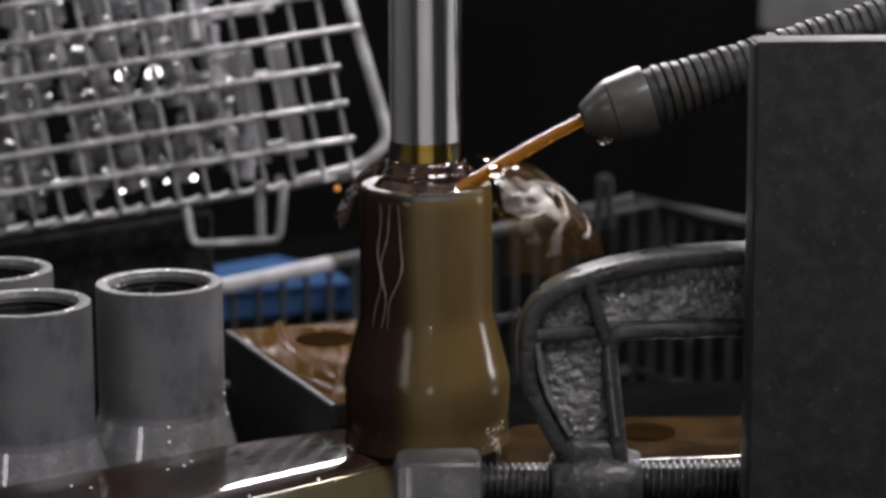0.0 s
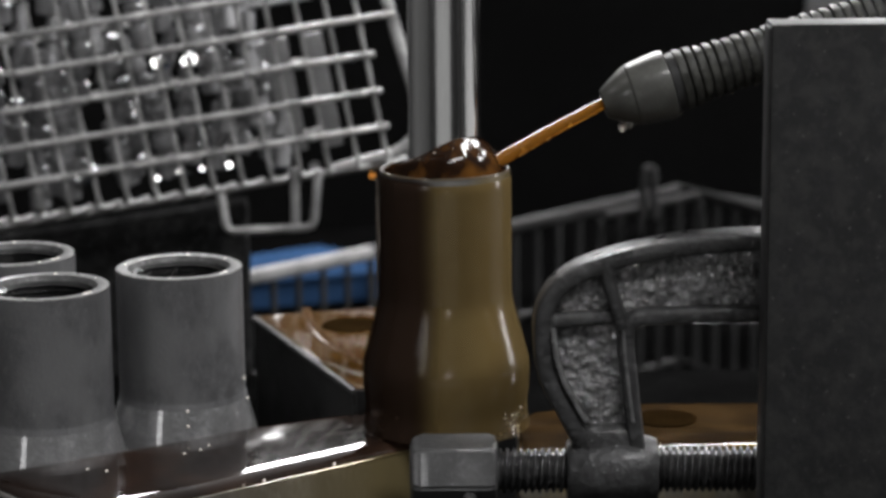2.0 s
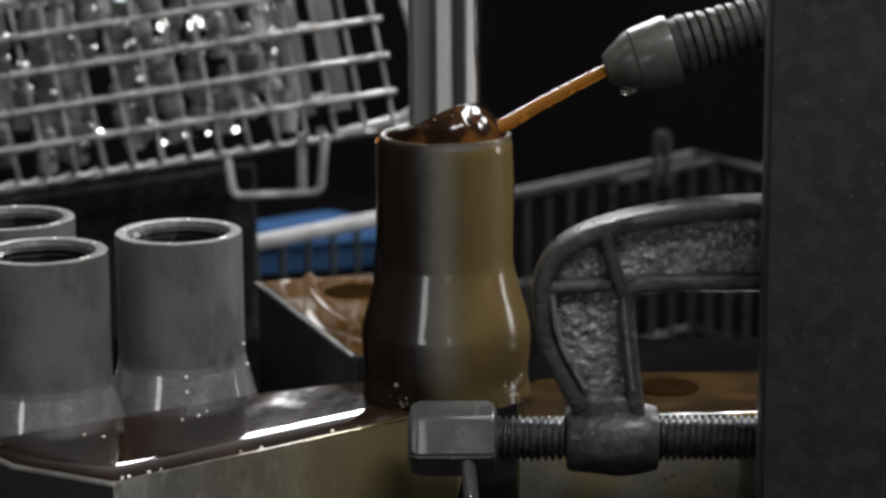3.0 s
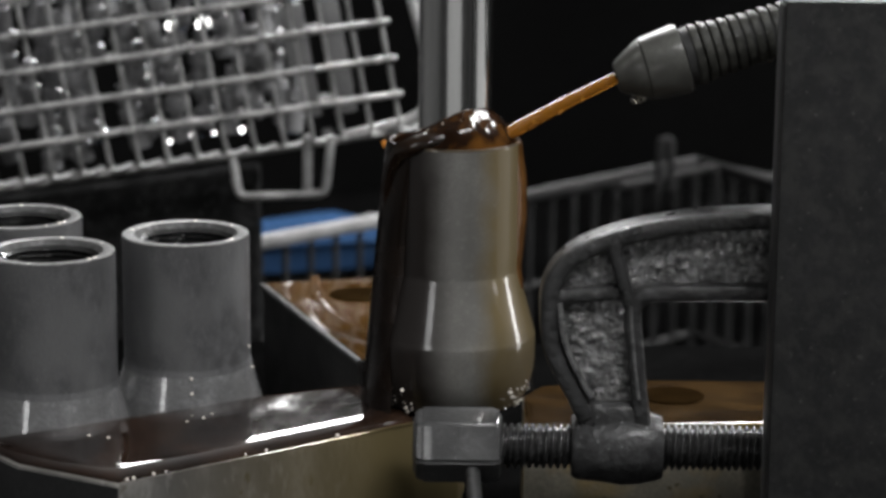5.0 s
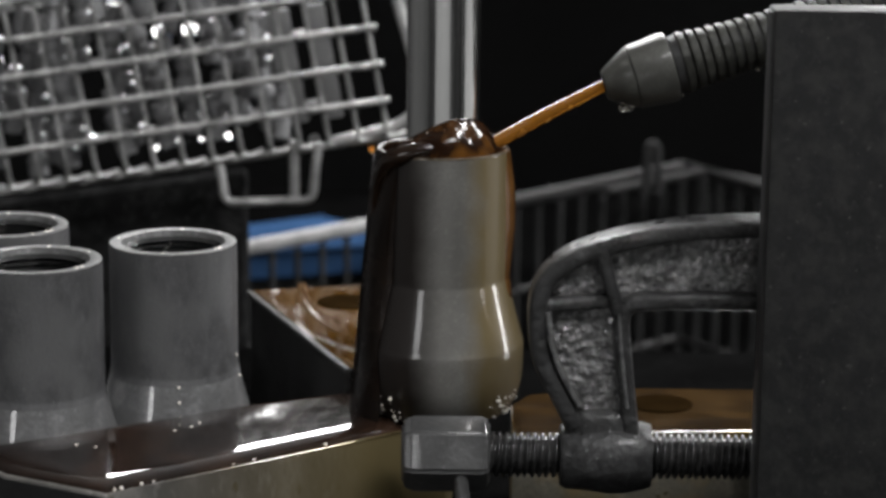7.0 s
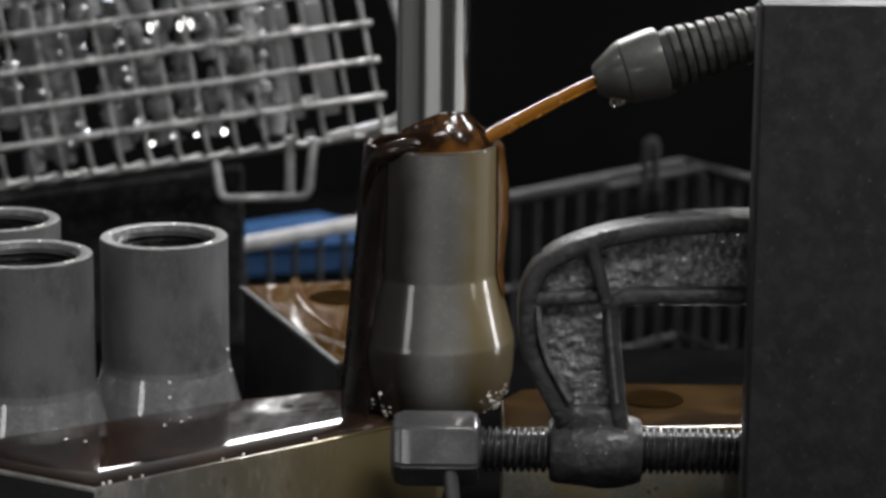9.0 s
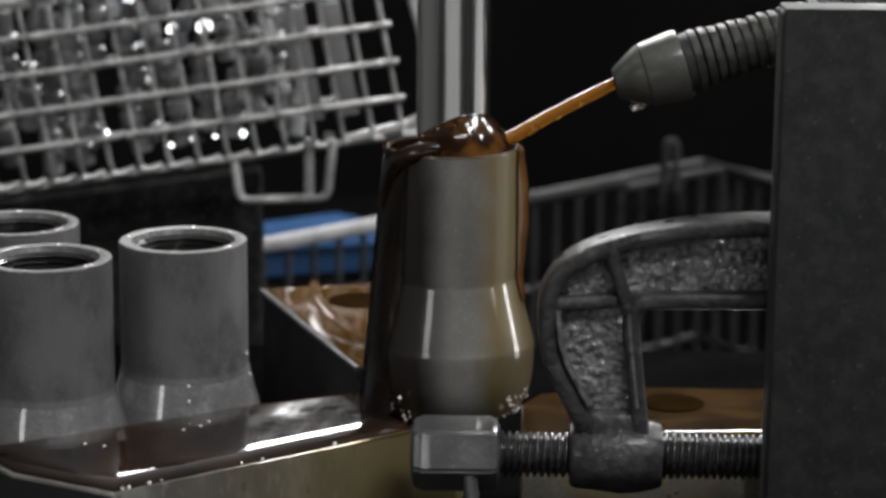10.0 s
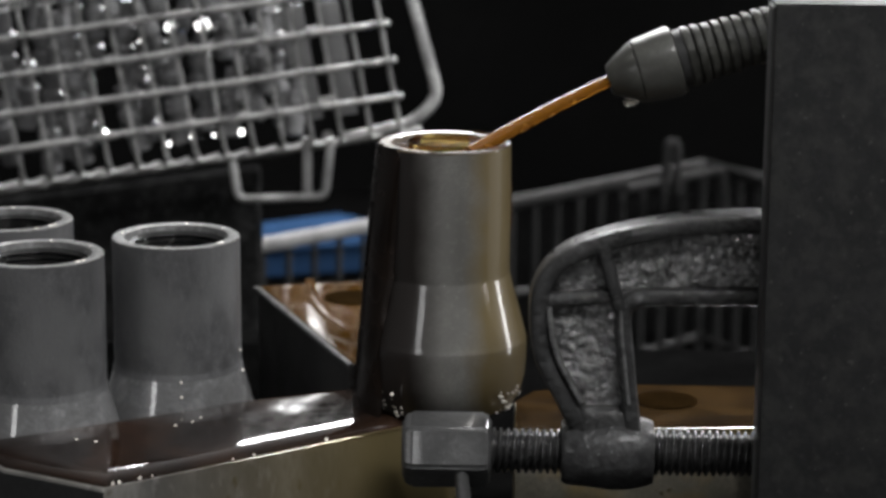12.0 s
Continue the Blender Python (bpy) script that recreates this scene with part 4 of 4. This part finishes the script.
def thrown(reach, fall, spread, seed, threads):
    """One thrown sheet, with pale wandering threads that paint its lamp reflections."""
    ob = part("oil_splash", sheet(reach, fall, spread, seed), OIL_CLEAR)
    tagged(ob, "thin arched sheet of oil thrown off the spindle", "oil splash", "oil splashes")
    rng = random.Random(int(seed))
    for k in range(threads):
        t, sd = rng.uniform(0.35, 0.8), rng.uniform(-0.46, 0.1)
        way, bend = rng.uniform(-0.5, 1.2), rng.uniform(-0.25, 0.25)
        count = rng.choice((10, 16, 26))
        pts = []
        for i in range(count):
            if rng.random() < 0.13:
                way += rng.choice((-1, 1)) * rng.uniform(1.6, 2.8)
                bend = rng.uniform(-0.3, 0.3)
            way += bend + rng.uniform(-0.15, 0.15)
            t, sd = min(0.97, max(0.25, t + 0.026 * math.cos(way))), min(0.3, max(-0.48, sd + 0.026 * math.sin(way)))
            pts.append(on_sheet(t, sd, reach, fall, spread, seed, 0.0003))
        thick = rng.choice((0.00012, 0.00016, 0.00024))
        radii = [0.00006 + thick * math.sin(math.pi * i / (count - 1)) for i in range(count)]
        part("glint_thread", sweep(pts, 0.0003, 6, radii=radii), GLINT_PALE, ob)
    return ob


splash = thrown(0.044, 0.037, 1.75, 2.0, 16)
splash_b = thrown(0.032, 0.032, 1.3, 7.0, 6)
# pale threads on the coupling's front, painted in place of wet glints
streaks = thing("glint_streaks", "thin pale threads painted as glints on the running oil", "oil")
for a in (227, 236, 245):
    pts = []
    for i in range(16):
        z = 0.08 - 0.0026 * i
        q = radians(a + 14 * noise.noise(Vector((a * 1.37, i * 0.16, 3))) - i * 0.5)
        pts.append(Vector(((outer(z) + 0.0011) * math.cos(q), (outer(z) + 0.0011) * math.sin(q), z)))
    part("glint_thread", sweep(pts, 0.0003, 6, radii=[0.00008 + 0.00022 * math.sin(math.pi * i / 15) for i in range(16)]), GLINT_THIN, streaks)


def motions():
    rows, swirls, sa, sb = [], [], [], []
    swing = (0, 58, 4, 45, 66, 0, 62, 3, 35, 66, 0, 62, 5, 38, 60)
    swing_b = (95, 105, 180, 110, 112, 180, 112, 178, 105, 112, 180, 110, 176, 105, 100)
    for i in range(15):
        t = i / 10
        rows.append((t, pose(0, 0, 0, 0, 0, -72 * i)))
        swirls.append((t, pose(0, 0, -0.0075 if t < 1.25 else -0.004, 0, 0, 8 * math.sin(i * 1.9))))
        sink = 0.0 if t < 1.35 else -0.02
        sa.append((t, pose(0, 0, sink, 0, 0, swing[i])))
        sb.append((t, pose(0, 0, sink - 0.001, 0, 0, swing_b[i])))
    spin = -72 * 14
    walk(spindle, rows + [(1.6, pose(0, 0, 0, 0, 0, spin - 40)), (11.9, pose(0, 0, 0.001, 0, 0, spin - 60)), (12.0, pose(0, 0, 0.09, 0, 0, spin - 60))])
    still = [(1.6 + 0.3 * k, pose(0, 0, 0.0005 * math.sin(k * 2.3), 0, 0, 5 * math.sin(k * 1.7))) for k in range(34)]
    walk(swirl, swirls + still + [(11.9, pose(0, 0, -0.003)), (12.0, pose(0, 0, -0.014))])
    walk(flow, [(0, pose(0.008, 0.012, -0.05)), (2.7, pose(0.008, 0.012, -0.05)), (3.6, pose(0, 0, 0)), (6.0, pose(0, 0, 0.0004)), (8.0, pose(0, 0, -0.0003)), (11.8, pose(0, 0, 0)), (11.9, pose(0.001, 0.0006, -0.003)), (12, pose(0.008, 0.012, -0.05))])
    walk(dark_oil, [(0, pose(0.006, 0.004, 0)), (1.6, pose(0.006, 0.004, 0)), (2.7, pose(0.0035, 0.003, 0)), (4.0, pose(0, 0, 0)), (12, pose(0, 0, 0))])
    walk(collar, [(0, pose(0, 0, 0)), (0.4, pose(0, 0, 0.0004, 0, 0, 60)), (0.9, pose(0, 0, -0.0003, 0, 0, 20)), (1.3, pose(0, 0, 0, 0, 0, 70)), (1.7, pose(0, 0, -0.012, 0, 0, 90)), (12, pose(0, 0, -0.014, 0, 0, 90))])
    walk(splash, sa + [(1.5, pose(0, 0, -0.13, 0, 0, 80)), (1.7, pose(0, 0, -0.3, 0, 0, 80)), (12, pose(0, 0, -0.3, 0, 0, 80))])
    walk(splash_b, sb + [(1.5, pose(0, 0, -0.13, 0, 0, 100)), (1.7, pose(0, 0, -0.3, 0, 0, 100)), (12, pose(0, 0, -0.3, 0, 0, 100))])
    walk(film, [(0, pose(0, 0, 0)), (1.0, pose(0, 0, 0)), (1.8, pose(0, 0, 0, 0, 0, 14)), (2.6, pose(0, 0, 0, 0, 0, 28)), (3.5, pose(0, 0, 0, 0, 0, 85)), (4.3, pose(0, 0, 0, 0, 0, 150)), (12, pose(0, 0, 0, 0, 0, 160))])
    walk(brown_film, [(0, pose(0, 0, 0)), (1.2, pose(0, 0, 0, 0, 0, 2)), (1.8, pose(0, 0, 0, 0, 0, 4)), (2.6, pose(0, 0, 0, 0, 0, -4)), (4.3, pose(0, 0, 0, 0, 0, -40)), (12, pose(0, 0, 0, 0, 0, -48))])
    walk(streaks, [(0, pose(0, 0, 0)), (1.2, pose(0, 0, 0, 0, 0, -3)), (1.6, pose(0, 0, 0, 0, 0, -15)), (2.2, pose(0, 0, 0, 0, 0, -60)), (12, pose(0, 0, 0, 0, 0, -62))])
    walk(edge_oil, [(0, pose(0, 0, 0, 0, 0, 62)), (1.8, pose(0, 0, 0, 0, 0, 60)), (2.6, pose(0, 0, 0, 0, 0, 35)), (4.2, pose(-0.0008, 0, 0)), (6.0, pose(0, 0, 0)), (7.2, pose(-0.0005, 0, 0)), (9.5, pose(0.0005, 0, 0)), (11.0, pose(0.0004, 0, 0)), (11.4, pose(0.0008, 0, 0)), (11.7, pose(0.0004, 0, 0)), (11.9, pose(0.0007, 0, 0)), (12, pose(-0.0025, 0, 0))])
    walk(sleeve, [(0, pose(0, 0, -0.003)), (1.3, pose(0, 0, -0.003)), (1.6, pose(0, 0, -0.013)), (12, pose(0, 0, -0.016))])
    wave = [(i * 0.25, pose(0, 0, 0.0003 * math.sin(i * 1.9), 0, 0, 0.6 * math.sin(i * 2.7))) for i in range(49)]
    walk(stream, wave)


motions()
